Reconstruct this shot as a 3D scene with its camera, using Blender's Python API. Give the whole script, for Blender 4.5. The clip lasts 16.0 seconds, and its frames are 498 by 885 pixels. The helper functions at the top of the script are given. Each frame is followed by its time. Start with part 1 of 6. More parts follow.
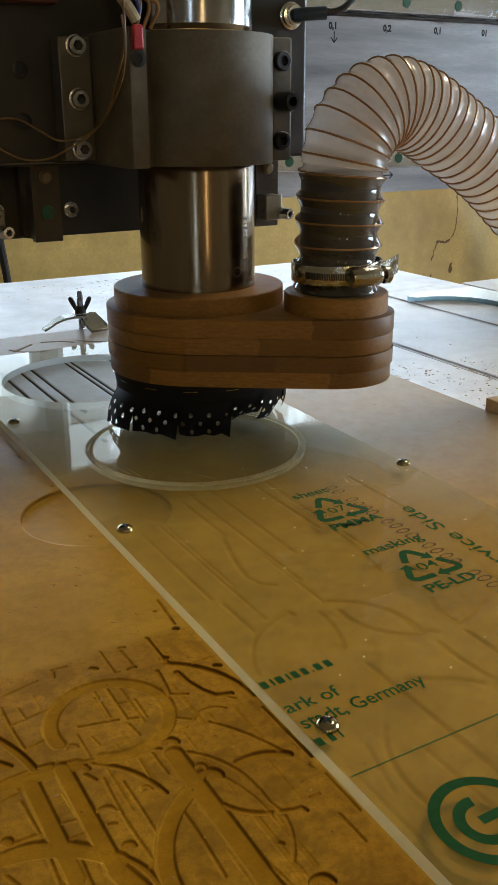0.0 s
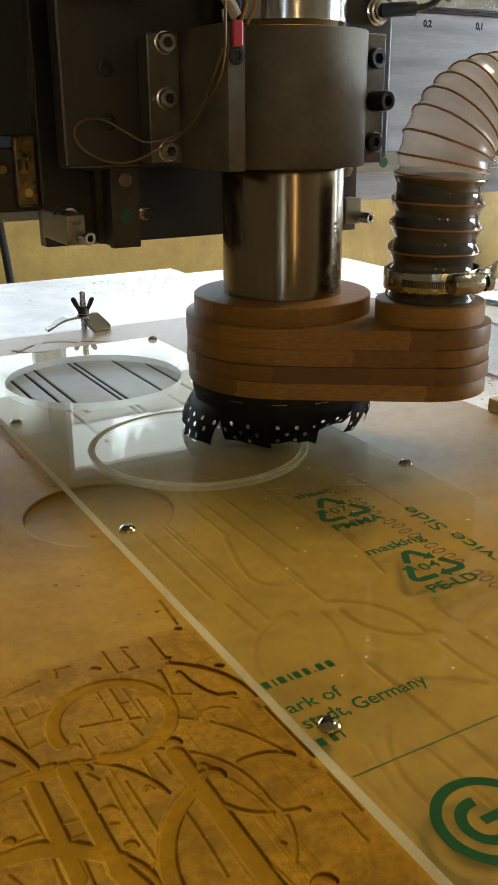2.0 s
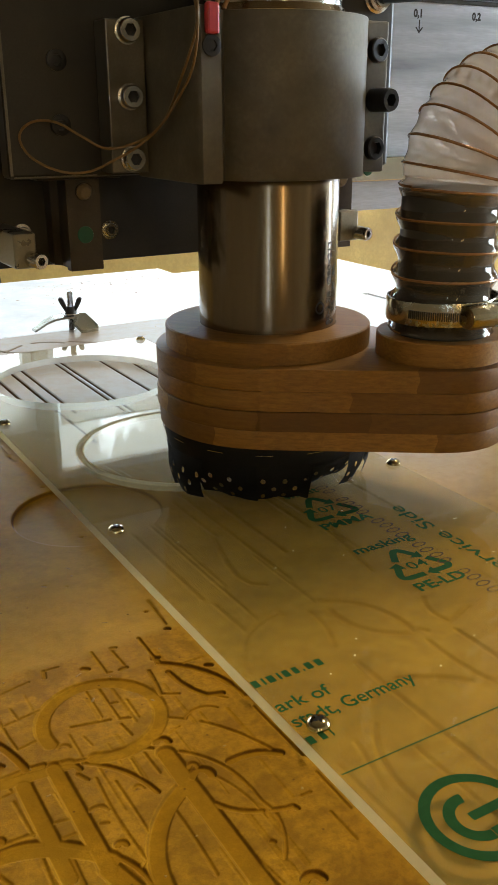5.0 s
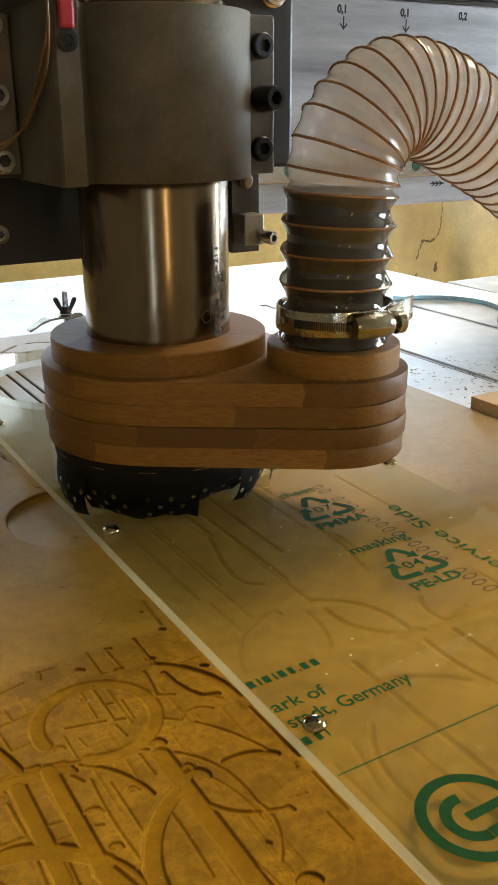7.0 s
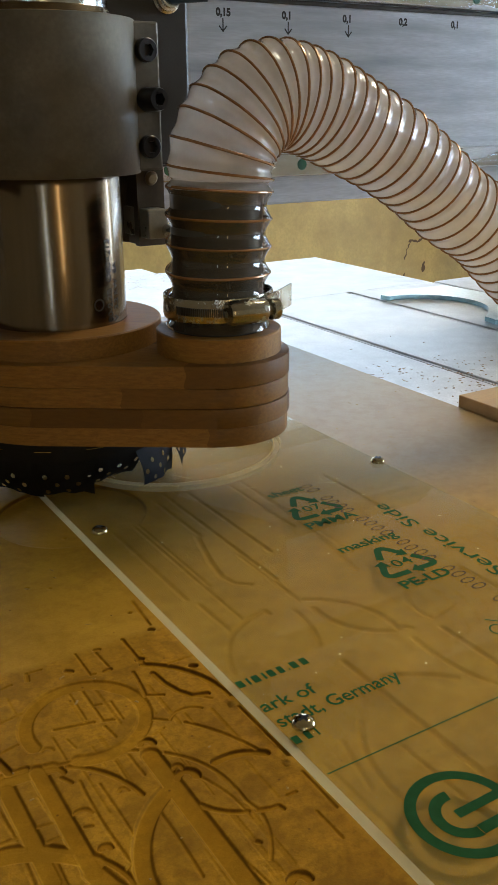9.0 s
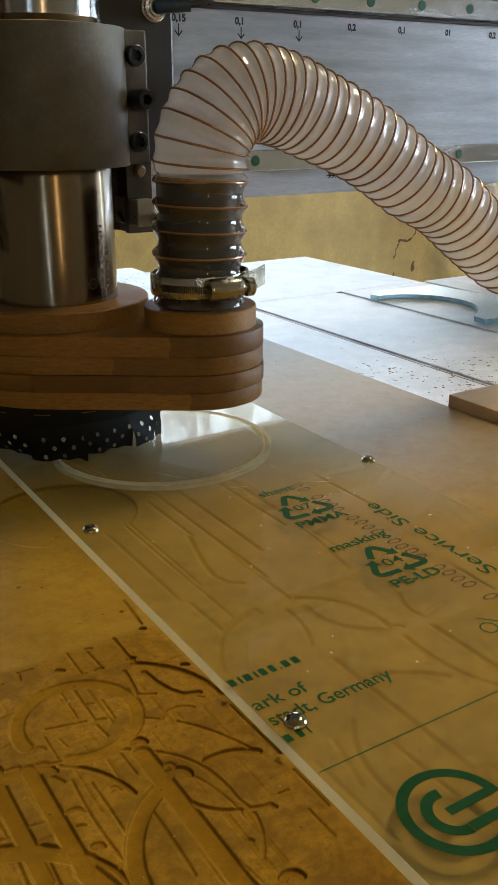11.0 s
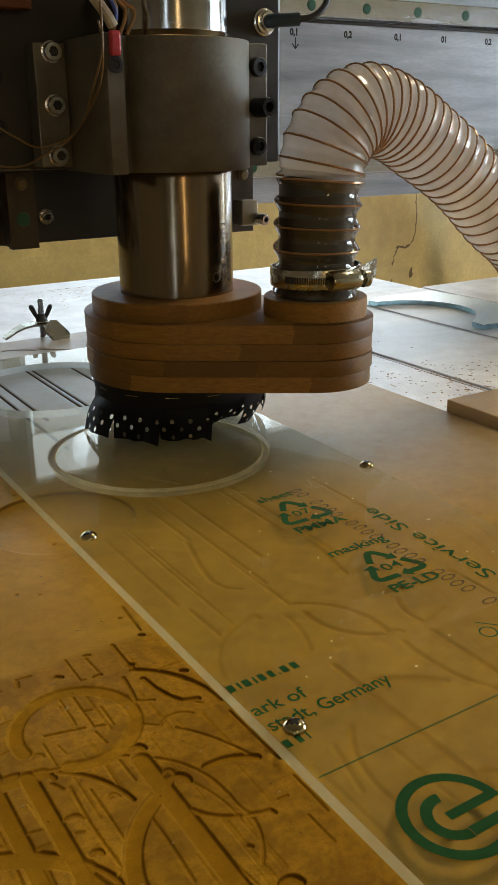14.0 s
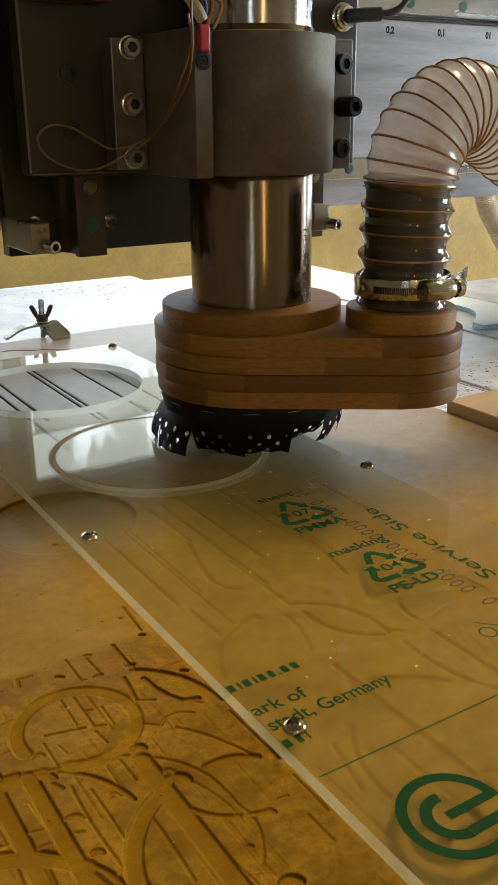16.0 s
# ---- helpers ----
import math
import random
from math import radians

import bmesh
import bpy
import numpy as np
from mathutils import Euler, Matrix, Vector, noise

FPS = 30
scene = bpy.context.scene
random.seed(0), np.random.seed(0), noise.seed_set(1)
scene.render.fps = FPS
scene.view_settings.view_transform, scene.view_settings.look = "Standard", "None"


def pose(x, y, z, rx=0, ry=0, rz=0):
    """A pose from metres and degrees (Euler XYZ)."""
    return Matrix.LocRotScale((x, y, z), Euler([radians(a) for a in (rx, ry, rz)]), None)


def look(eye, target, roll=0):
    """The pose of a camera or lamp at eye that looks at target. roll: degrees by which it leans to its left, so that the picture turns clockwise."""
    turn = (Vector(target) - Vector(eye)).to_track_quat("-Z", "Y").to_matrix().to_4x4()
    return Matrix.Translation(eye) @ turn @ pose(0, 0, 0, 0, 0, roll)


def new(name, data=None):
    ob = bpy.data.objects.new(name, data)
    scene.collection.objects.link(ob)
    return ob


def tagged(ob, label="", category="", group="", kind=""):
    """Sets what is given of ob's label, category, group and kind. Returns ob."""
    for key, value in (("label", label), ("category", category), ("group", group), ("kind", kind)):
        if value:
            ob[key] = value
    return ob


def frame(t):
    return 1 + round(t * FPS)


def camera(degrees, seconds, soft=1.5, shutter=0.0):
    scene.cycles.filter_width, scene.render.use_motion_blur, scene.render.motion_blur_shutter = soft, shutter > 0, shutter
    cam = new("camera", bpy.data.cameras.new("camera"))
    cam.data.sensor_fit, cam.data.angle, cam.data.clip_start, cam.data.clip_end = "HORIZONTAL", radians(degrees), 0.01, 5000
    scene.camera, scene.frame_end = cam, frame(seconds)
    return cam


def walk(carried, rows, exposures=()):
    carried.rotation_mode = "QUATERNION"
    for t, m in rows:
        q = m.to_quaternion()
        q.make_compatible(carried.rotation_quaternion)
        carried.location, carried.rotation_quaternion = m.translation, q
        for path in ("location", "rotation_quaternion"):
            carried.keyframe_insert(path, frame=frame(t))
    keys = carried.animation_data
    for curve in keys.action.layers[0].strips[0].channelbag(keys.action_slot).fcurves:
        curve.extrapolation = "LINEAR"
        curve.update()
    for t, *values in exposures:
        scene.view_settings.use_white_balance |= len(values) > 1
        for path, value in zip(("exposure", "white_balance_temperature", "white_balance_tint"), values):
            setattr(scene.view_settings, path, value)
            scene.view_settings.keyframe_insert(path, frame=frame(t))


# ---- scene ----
# ---------------------------------------------------------------- camera
LENS = 31.07
cam = camera(LENS, 16.0, soft=1.1)


def aim(x, y, z, yaw, pitch, roll):
    """A camera pose: yaw to the right of +Y, pitch downwards."""
    return pose(x, y, z, 90 - pitch, 0, -yaw) @ pose(0, 0, 0, 0, 0, roll)


walk(cam, [
    (0, aim(-0.2501, -0.5112, 0.2094, 29.67, 20.21, -0.25)),
    (0.5, aim(-0.2496, -0.5113, 0.2093, 29.52, 20.21, -0.33)),
    (1, aim(-0.2496, -0.5113, 0.2094, 29.47, 20.21, -0.36)),
    (1.5, aim(-0.2497, -0.5115, 0.2091, 29.46, 20.16, -0.35)),
    (2, aim(-0.2499, -0.5116, 0.2096, 29.47, 20.20, -0.34)),
    (2.5, aim(-0.2501, -0.5116, 0.2097, 29.52, 20.20, -0.33)),
    (3, aim(-0.2502, -0.5118, 0.2099, 29.63, 20.21, -0.33)),
    (3.5, aim(-0.2506, -0.5123, 0.2101, 29.80, 20.20, -0.28)),
    (4, aim(-0.2508, -0.5126, 0.2102, 30.01, 20.20, -0.26)),
    (6.5, aim(-0.2503, -0.5124, 0.2101, 30.49, 20.24, -0.27)),
    (7, aim(-0.2495, -0.5117, 0.2095, 30.54, 20.23, -0.33)),
    (7.5, aim(-0.2494, -0.5118, 0.2093, 30.66, 20.20, -0.37)),
    (8, aim(-0.2490, -0.5120, 0.2090, 30.83, 20.18, -0.46)),
    (8.5, aim(-0.2488, -0.5120, 0.2089, 31.03, 20.18, -0.51)),
    (9, aim(-0.2488, -0.5119, 0.2088, 31.25, 20.19, -0.44)),
    (11.5, aim(-0.2505, -0.5117, 0.2092, 32.17, 20.27, 0.02)),
    (12, aim(-0.2508, -0.5118, 0.2094, 32.29, 20.29, 0.15)),
    (12.5, aim(-0.2499, -0.5118, 0.2088, 32.25, 20.24, -0.11)),
    (13, aim(-0.2492, -0.5124, 0.2081, 32.12, 19.90, -0.47)),
    (13.5, aim(-0.2493, -0.5124, 0.2079, 32.06, 19.78, -0.46)),
    (14, aim(-0.2494, -0.5124, 0.2081, 32.01, 19.78, -0.47)),
    (14.5, aim(-0.2495, -0.5127, 0.2085, 31.95, 19.80, -0.51)),
    (15, aim(-0.2496, -0.5128, 0.2085, 31.96, 19.79, -0.50)),
    (15.5, aim(-0.2497, -0.5130, 0.2086, 31.97, 19.79, -0.48)),
    (16, aim(-0.2498, -0.5130, 0.2085, 31.99, 19.77, -0.44)),
], exposures=((0, 0.0, 6400, 10), (1, 0.2, 6700, 10), (2, 0.28, 6900, 10), (4, 0.38, 7000, 10), (5.5, 0.55, 7000, 10), (7, 0.58, 6750, 10), (8, 0.5, 6350, 10), (9, 0.1, 6250, 10),
              (11.5, 0.0, 6450, 10), (13.5, 0.0, 6800, 10), (14.2, -0.05, 6950, 10), (15.5, -0.05, 7000, 10), (16, 0.25, 7100, 10)))

# ---------------------------------------------------------------- light
EXPOSURE = 0.0
OUTSIDE = 7.4          # glow of the bright day outside the windows
OUTSIDE_SOUTH = 13.0
OUTSIDE_EAST = 22.0
LAMP = 3.2            # warm tube lamp on the wall behind the camera
scene.view_settings.exposure = EXPOSURE

world = bpy.data.worlds.new("world")
scene.world = world
world.use_nodes = True
sky = world.node_tree.nodes.new("ShaderNodeTexSky")
sky.sky_type, sky.sun_disc = "NISHITA", False
sky.sun_elevation, sky.sun_rotation = radians(38), radians(25)
world.node_tree.links.new(sky.outputs[0], world.node_tree.nodes["Background"].inputs[0])
world.node_tree.nodes["Background"].inputs[1].default_value = 0.1

sun_data = bpy.data.lights.new("sun", "SUN")
sun_data.energy, sun_data.angle, sun_data.color = 1.2, radians(12), (1, 0.95, 0.88)
sun = new("sun", sun_data)
sun.matrix_world = look((1.5, 4, 4), (0, 0.4, 0.2))

lamp_data = bpy.data.lights.new("wall_lamp_light", "AREA")
lamp_data.shape, lamp_data.size, lamp_data.size_y = "RECTANGLE", 0.11, 1.4
lamp_data.energy, lamp_data.color = LAMP, (1, 0.70, 0.30)
lamp_light = new("wall_lamp_light", lamp_data)
lamp_light.matrix_world = look((-0.43, -3.40, 1.0), (-0.43, 0, 1.0))

CEILING_FILL = 33.0    # warm-white fill, added out of view to brighten board and sheet
over_data = bpy.data.lights.new("ceiling_fill_light", "AREA")
over_data.shape, over_data.size, over_data.size_y = "RECTANGLE", 0.30, 0.7
over_data.energy, over_data.color = CEILING_FILL, (1, 0.86, 0.60)
over_light = new("ceiling_fill_light", over_data)
over_light.matrix_world = look((1.6, 0.3, 2.04), (1.6, 0.3001, 0))

# ---------------------------------------------------------------- materials


def nodes_of(name):
    m = bpy.data.materials.new(name)
    m.use_nodes = True
    nt = m.node_tree
    return m, nt, nt.nodes["Principled BSDF"]


def node(nt, kind, **values):
    n = nt.nodes.new("ShaderNode" + kind)
    for key, value in values.items():
        n.inputs[key.replace("_", " ")].default_value = value
    return n


def mapped(nt, scale):
    tc = nt.nodes.new("ShaderNodeTexCoord")
    mp = nt.nodes.new("ShaderNodeMapping")
    mp.inputs["Scale"].default_value = scale
    nt.links.new(tc.outputs["Object"], mp.inputs[0])
    return mp.outputs[0]


def blend(nt, fac, a, b, how="MIX"):
    mx = nt.nodes.new("ShaderNodeMix")
    mx.data_type, mx.blend_type = "RGBA", how
    for sock, val in ((0, fac), (6, a), (7, b)):
        if hasattr(val, "links"):
            nt.links.new(val, mx.inputs[sock])
        else:
            mx.inputs[sock].default_value = (*val, 1) if isinstance(val, tuple) else val
    return mx.outputs[2]


def ramp(nt, fac, lo, hi, a=0.0, b=1.0):
    r = nt.nodes.new("ShaderNodeMapRange")
    for i, v in ((1, lo), (2, hi), (3, a), (4, b)):
        r.inputs[i].default_value = v
    nt.links.new(fac, r.inputs[0])
    return r.outputs[0]


def surface(name, dark, light, rough=0.5, metal=0.0, scale=60, stretch=(1, 1, 1), fine=900, bump=0.1,
            bump_depth=0.0004, rough_spread=0.12, coat=0.0):
    """A worn surface: broad and fine variation of colour and gloss, with fine relief."""
    m, nt, bs = nodes_of(name)
    uv = mapped(nt, stretch)
    big = node(nt, "TexNoise", Scale=scale, Detail=6, Roughness=0.6)
    small = node(nt, "TexNoise", Scale=fine, Detail=3)
    nt.links.new(uv, big.inputs["Vector"])
    nt.links.new(uv, small.inputs["Vector"])
    f = ramp(nt, big.outputs[0], 0.3, 0.7)
    col = blend(nt, f, dark, light)
    col = blend(nt, ramp(nt, small.outputs[0], 0.35, 0.65, 0, 0.35), col, tuple(0.5 * (a + b) * 0.7 for a, b in zip(dark, light)))
    nt.links.new(col, bs.inputs["Base Color"])
    bs.inputs["Metallic"].default_value = metal
    nt.links.new(ramp(nt, big.outputs[0], 0.3, 0.7, rough - rough_spread, rough + rough_spread), bs.inputs["Roughness"])
    if coat:
        bs.inputs["Coat Weight"].default_value = coat
    bp = nt.nodes.new("ShaderNodeBump")
    bp.inputs["Strength"].default_value, bp.inputs["Distance"].default_value = bump, bump_depth
    nt.links.new(small.outputs[0], bp.inputs["Height"])
    nt.links.new(bp.outputs[0], bs.inputs["Normal"])
    return m


def plain(name, colour, rough=0.5, metal=0.0):
    m, nt, bs = nodes_of(name)
    n = node(nt, "TexNoise", Scale=300, Detail=4)
    nt.links.new(mapped(nt, (1, 1, 1)), n.inputs["Vector"])
    nt.links.new(blend(nt, ramp(nt, n.outputs[0], 0.3, 0.7), tuple(c * 0.82 for c in colour), colour), bs.inputs["Base Color"])
    bs.inputs["Roughness"].default_value, bs.inputs["Metallic"].default_value = rough, metal
    return m


def glowing(name, colour, strength):
    m, nt, bs = nodes_of(name)
    bs.inputs["Base Color"].default_value = (0.8, 0.8, 0.8, 1)
    bs.inputs["Emission Color"].default_value = (*colour, 1)
    bs.inputs["Emission Strength"].default_value = strength
    return m


def shoe_wood(name):
    """Finger-jointed beech: staves of differing tone with long grain."""
    m, nt, bs = nodes_of(name)
    tc = nt.nodes.new("ShaderNodeTexCoord")
    mp = nt.nodes.new("ShaderNodeMapping")
    mp.inputs["Rotation"].default_value = (0, 0, radians(49))
    nt.links.new(tc.outputs["Object"], mp.inputs[0])
    info = nt.nodes.new("ShaderNodeObjectInfo")
    sep = nt.nodes.new("ShaderNodeSeparateXYZ")
    nt.links.new(mp.outputs[0], sep.inputs[0])

    def calc(op, a, b=None):
        c = nt.nodes.new("ShaderNodeMath")
        c.operation = op
        for i, v in enumerate((a, b)):
            if v is None:
                continue
            if hasattr(v, "links"):
                nt.links.new(v, c.inputs[i])
            else:
                c.inputs[i].default_value = v
        return c.outputs[0]
    shifted = calc("ADD", calc("MULTIPLY", sep.outputs[0], 17.0), calc("MULTIPLY", info.outputs["Random"], 7.0))
    row = calc("FLOOR", calc("MULTIPLY", sep.outputs[1], 8.0))
    zigzag = calc("MULTIPLY", calc("PINGPONG", sep.outputs[2], 0.0056), 5.0)
    stave = calc("FLOOR", calc("ADD", calc("ADD", shifted, zigzag), calc("MULTIPLY", row, 0.37)))
    mixv = nt.nodes.new("ShaderNodeCombineXYZ")
    nt.links.new(stave, mixv.inputs[0])
    nt.links.new(row, mixv.inputs[1])
    nt.links.new(info.outputs["Random"], mixv.inputs[2])
    wn = nt.nodes.new("ShaderNodeTexWhiteNoise")
    nt.links.new(mixv.outputs[0], wn.inputs["Vector"])
    st = nt.nodes.new("ShaderNodeMapping")
    st.inputs["Scale"].default_value = (0.6, 9, 11)
    nt.links.new(mp.outputs[0], st.inputs[0])
    grain = node(nt, "TexNoise", Scale=60, Detail=8, Roughness=0.65, Distortion=0.2)
    nt.links.new(st.outputs[0], grain.inputs["Vector"])
    pores = node(nt, "TexNoise", Scale=500, Detail=2)
    nt.links.new(st.outputs[0], pores.inputs["Vector"])
    tone = blend(nt, wn.outputs["Value"], (0.130, 0.060, 0.012), (0.42, 0.212, 0.044))
    tone = blend(nt, ramp(nt, grain.outputs[0], 0.35, 0.72, 0, 0.58), tone, (0.105, 0.044, 0.011))
    tone = blend(nt, ramp(nt, pores.outputs[0], 0.55, 0.75, 0, 0.5), tone, (0.12, 0.05, 0.02))
    nt.links.new(tone, bs.inputs["Base Color"])
    bs.inputs["Roughness"].default_value = 0.5
    bs.inputs["Specular IOR Level"].default_value = 0.35
    bp = nt.nodes.new("ShaderNodeBump")
    bp.inputs["Strength"].default_value, bp.inputs["Distance"].default_value = 0.25, 0.0003
    nt.links.new(grain.outputs[0], bp.inputs["Height"])
    nt.links.new(bp.outputs[0], bs.inputs["Normal"])
    return m


def clear_plastic(name, tint, see_through, milk, rough, ior=1.49, scratch=0.0, gloss=1.0, patchy=0.4):
    """Clear plastic: tinted see-through, a little milky scatter and a glossy skin."""
    m, nt, bs = nodes_of(name)
    nt.nodes.remove(bs)
    out = nt.nodes["Material Output"]
    tr = node(nt, "BsdfTransparent", Color=(*tint, 1))
    df = node(nt, "BsdfDiffuse", Color=(*milk, 1))
    tl = node(nt, "BsdfTranslucent", Color=(*milk, 1))
    body = nt.nodes.new("ShaderNodeMixShader")
    body.inputs[0].default_value = 0.5
    nt.links.new(df.outputs[0], body.inputs[1])
    nt.links.new(tl.outputs[0], body.inputs[2])
    mx = nt.nodes.new("ShaderNodeMixShader")
    n = node(nt, "TexNoise", Scale=55, Detail=7, Roughness=0.7)
    nt.links.new(mapped(nt, (1, 1, 1)), n.inputs["Vector"])
    nt.links.new(ramp(nt, n.outputs[0], 0.3, 0.75, (1 - see_through) * (1 - patchy), (1 - see_through) * (1 + patchy)), mx.inputs[0])
    nt.links.new(tr.outputs[0], mx.inputs[1])
    nt.links.new(body.outputs[0], mx.inputs[2])
    gl = node(nt, "BsdfGlossy", Roughness=rough)
    if scratch:
        bp = nt.nodes.new("ShaderNodeBump")
        bp.inputs["Strength"].default_value, bp.inputs["Distance"].default_value = scratch, 0.0005
        n2 = node(nt, "TexNoise", Scale=14, Detail=2)
        nt.links.new(mapped(nt, (1, 1, 1)), n2.inputs["Vector"])
        nt.links.new(n2.outputs[0], bp.inputs["Height"])
        nt.links.new(bp.outputs[0], gl.inputs["Normal"])
    lw = node(nt, "LayerWeight", Blend=0.5)
    pw = nt.nodes.new("ShaderNodeMath")
    pw.operation = "POWER"
    nt.links.new(lw.outputs["Facing"], pw.inputs[0])
    pw.inputs[1].default_value = 5.0
    r0 = ((ior - 1) / (ior + 1)) ** 2
    top = nt.nodes.new("ShaderNodeMixShader")
    nt.links.new(ramp(nt, pw.outputs[0], 0, 1, r0 * gloss, gloss), top.inputs[0])
    nt.links.new(mx.outputs[0], top.inputs[1])
    nt.links.new(gl.outputs[0], top.inputs[2])
    nt.links.new(top.outputs[0], out.inputs[0])
    return m


def mdf():
    """Brown fibreboard: smooth orange skin, darker worn skin where it is carved, matte fibre in the cuts."""
    m, nt, bs = nodes_of("mdf")
    uv = mapped(nt, (1, 1, 1))
    sep = nt.nodes.new("ShaderNodeSeparateXYZ")
    nt.links.new(uv, sep.inputs[0])
    stain = node(nt, "TexNoise", Scale=22, Detail=5, Roughness=0.6)
    cloud = node(nt, "TexNoise", Scale=90, Detail=6, Roughness=0.7)
    fibre = node(nt, "TexNoise", Scale=1300, Detail=3, Roughness=0.7)
    blot = node(nt, "TexNoise", Scale=62, Detail=4, Roughness=0.55, Distortion=0.8)
    speck = node(nt, "TexVoronoi", Scale=110)
    grit = node(nt, "TexNoise", Scale=330, Detail=5, Roughness=0.7)
    for n in (stain, cloud, fibre, speck, blot, grit):
        nt.links.new(uv, n.inputs["Vector"])
    fresh = blend(nt, ramp(nt, stain.outputs[0], 0.35, 0.65), (0.43, 0.236, 0.024), (0.56, 0.318, 0.036))
    worn = blend(nt, ramp(nt, stain.outputs[0], 0.35, 0.65), (0.40, 0.200, 0.016), (0.56, 0.285, 0.021))
    worn = blend(nt, ramp(nt, blot.outputs[0], 0.47, 0.58, 0, 0.55), worn, (0.21, 0.105, 0.013))
    worn = blend(nt, ramp(nt, grit.outputs[0], 0.44, 0.62, 0, 0.50), worn, (0.20, 0.098, 0.013))
    edge = nt.nodes.new("ShaderNodeMath")
    edge.operation = "MULTIPLY_ADD"
    nt.links.new(cloud.outputs[0], edge.inputs[0])
    edge.inputs[1].default_value = 0.016
    nt.links.new(sep.outputs[1], edge.inputs[2])
    bare = nt.nodes.new("ShaderNodeMath")
    bare.operation = "MAXIMUM"
    nt.links.new(ramp(nt, edge.outputs[0], -0.189, -0.185), bare.inputs[0])
    nt.links.new(ramp(nt, sep.outputs[0], -0.104, -0.100), bare.inputs[1])
    skin = blend(nt, bare.outputs[0], worn, fresh)
    # board greys to the far right: the window's sheen painted into its colour
    far_sheen = nt.nodes.new("ShaderNodeMath")
    far_sheen.operation = "MULTIPLY_ADD"
    nt.links.new(sep.outputs[0], far_sheen.inputs[0])
    far_sheen.inputs[1].default_value = 1.1
    nt.links.new(edge.outputs[0], far_sheen.inputs[2])
    skin = blend(nt, ramp(nt, far_sheen.outputs[0], -0.09, 0.06, 0, 0.8), skin, (0.335, 0.262, 0.140))
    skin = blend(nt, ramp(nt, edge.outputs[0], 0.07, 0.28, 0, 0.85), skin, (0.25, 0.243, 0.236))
    skin = blend(nt, ramp(nt, cloud.outputs[0], 0.42, 0.66, 0, 0.42), skin, (0.25, 0.125, 0.014))
    core = nt.nodes.new("ShaderNodeMath")
    core.operation = "MULTIPLY"
    nt.links.new(ramp(nt, sep.outputs[2], MDF_TOP - 0.0009, MDF_TOP - 0.0003, 0.5, 0), core.inputs[0])
    nt.links.new(ramp(nt, sep.outputs[1], -0.16, -0.12, 1, 0), core.inputs[1])
    col = blend(nt, core.outputs[0], skin, (0.42, 0.212, 0.015))
    col = blend(nt, ramp(nt, fibre.outputs[0], 0.35, 0.7, 0, 0.32), col, (0.30, 0.145, 0.011))
    col = blend(nt, ramp(nt, speck.outputs["Distance"], 0.03, 0.07, 0.7, 0), col, (0.13, 0.06, 0.015))
    # steep groove walls turn dark brown: their shade is put into the colour
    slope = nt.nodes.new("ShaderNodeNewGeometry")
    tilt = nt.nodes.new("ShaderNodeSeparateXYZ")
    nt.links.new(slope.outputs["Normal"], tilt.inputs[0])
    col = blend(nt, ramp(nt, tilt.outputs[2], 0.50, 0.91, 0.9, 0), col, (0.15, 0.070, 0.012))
    # slots at the far end darken with depth, painting in the shade inside them
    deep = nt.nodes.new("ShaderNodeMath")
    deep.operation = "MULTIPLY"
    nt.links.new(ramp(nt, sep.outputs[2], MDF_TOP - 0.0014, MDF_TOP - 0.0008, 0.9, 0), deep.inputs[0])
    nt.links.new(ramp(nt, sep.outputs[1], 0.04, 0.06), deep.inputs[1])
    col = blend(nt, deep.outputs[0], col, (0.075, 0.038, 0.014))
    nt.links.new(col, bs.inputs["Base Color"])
    cuts = nt.nodes.new("ShaderNodeMath")
    cuts.operation = "MULTIPLY"
    nt.links.new(ramp(nt, sep.outputs[2], MDF_TOP - 0.00003, MDF_TOP - 0.000006, 1, 0), cuts.inputs[0])
    nt.links.new(ramp(nt, sep.outputs[1], -0.16, -0.12, 1, 0), cuts.inputs[1])
    cut = cuts.outputs[0]
    nt.links.new(ramp(nt, cut, 0, 1, 0.42, 0.85), bs.inputs["Roughness"])
    gloss = ramp(nt, far_sheen.outputs[0], -0.10, 0.30, 0.03, 0.8)
    matte = nt.nodes.new("ShaderNodeMath")
    matte.operation = "MULTIPLY"
    nt.links.new(gloss, matte.inputs[0])
    nt.links.new(ramp(nt, cut, 0, 1, 1.0, 0.1), matte.inputs[1])
    dull = nt.nodes.new("ShaderNodeMath")
    dull.operation = "MULTIPLY"
    nt.links.new(matte.outputs[0], dull.inputs[0])
    nt.links.new(ramp(nt, deep.outputs[0], 0, 0.6, 1, 0), dull.inputs[1])
    nt.links.new(dull.outputs[0], bs.inputs["Specular IOR Level"])
    bp = nt.nodes.new("ShaderNodeBump")
    bp.inputs["Strength"].default_value, bp.inputs["Distance"].default_value = 0.35, 0.0003
    nt.links.new(fibre.outputs[0], bp.inputs["Height"])
    bp2 = nt.nodes.new("ShaderNodeBump")
    bp2.inputs["Strength"].default_value, bp2.inputs["Distance"].default_value = 0.08, 0.001
    nt.links.new(cloud.outputs[0], bp2.inputs["Height"])
    nt.links.new(bp.outputs[0], bp2.inputs["Normal"])
    nt.links.new(bp2.outputs[0], bs.inputs["Normal"])
    return m


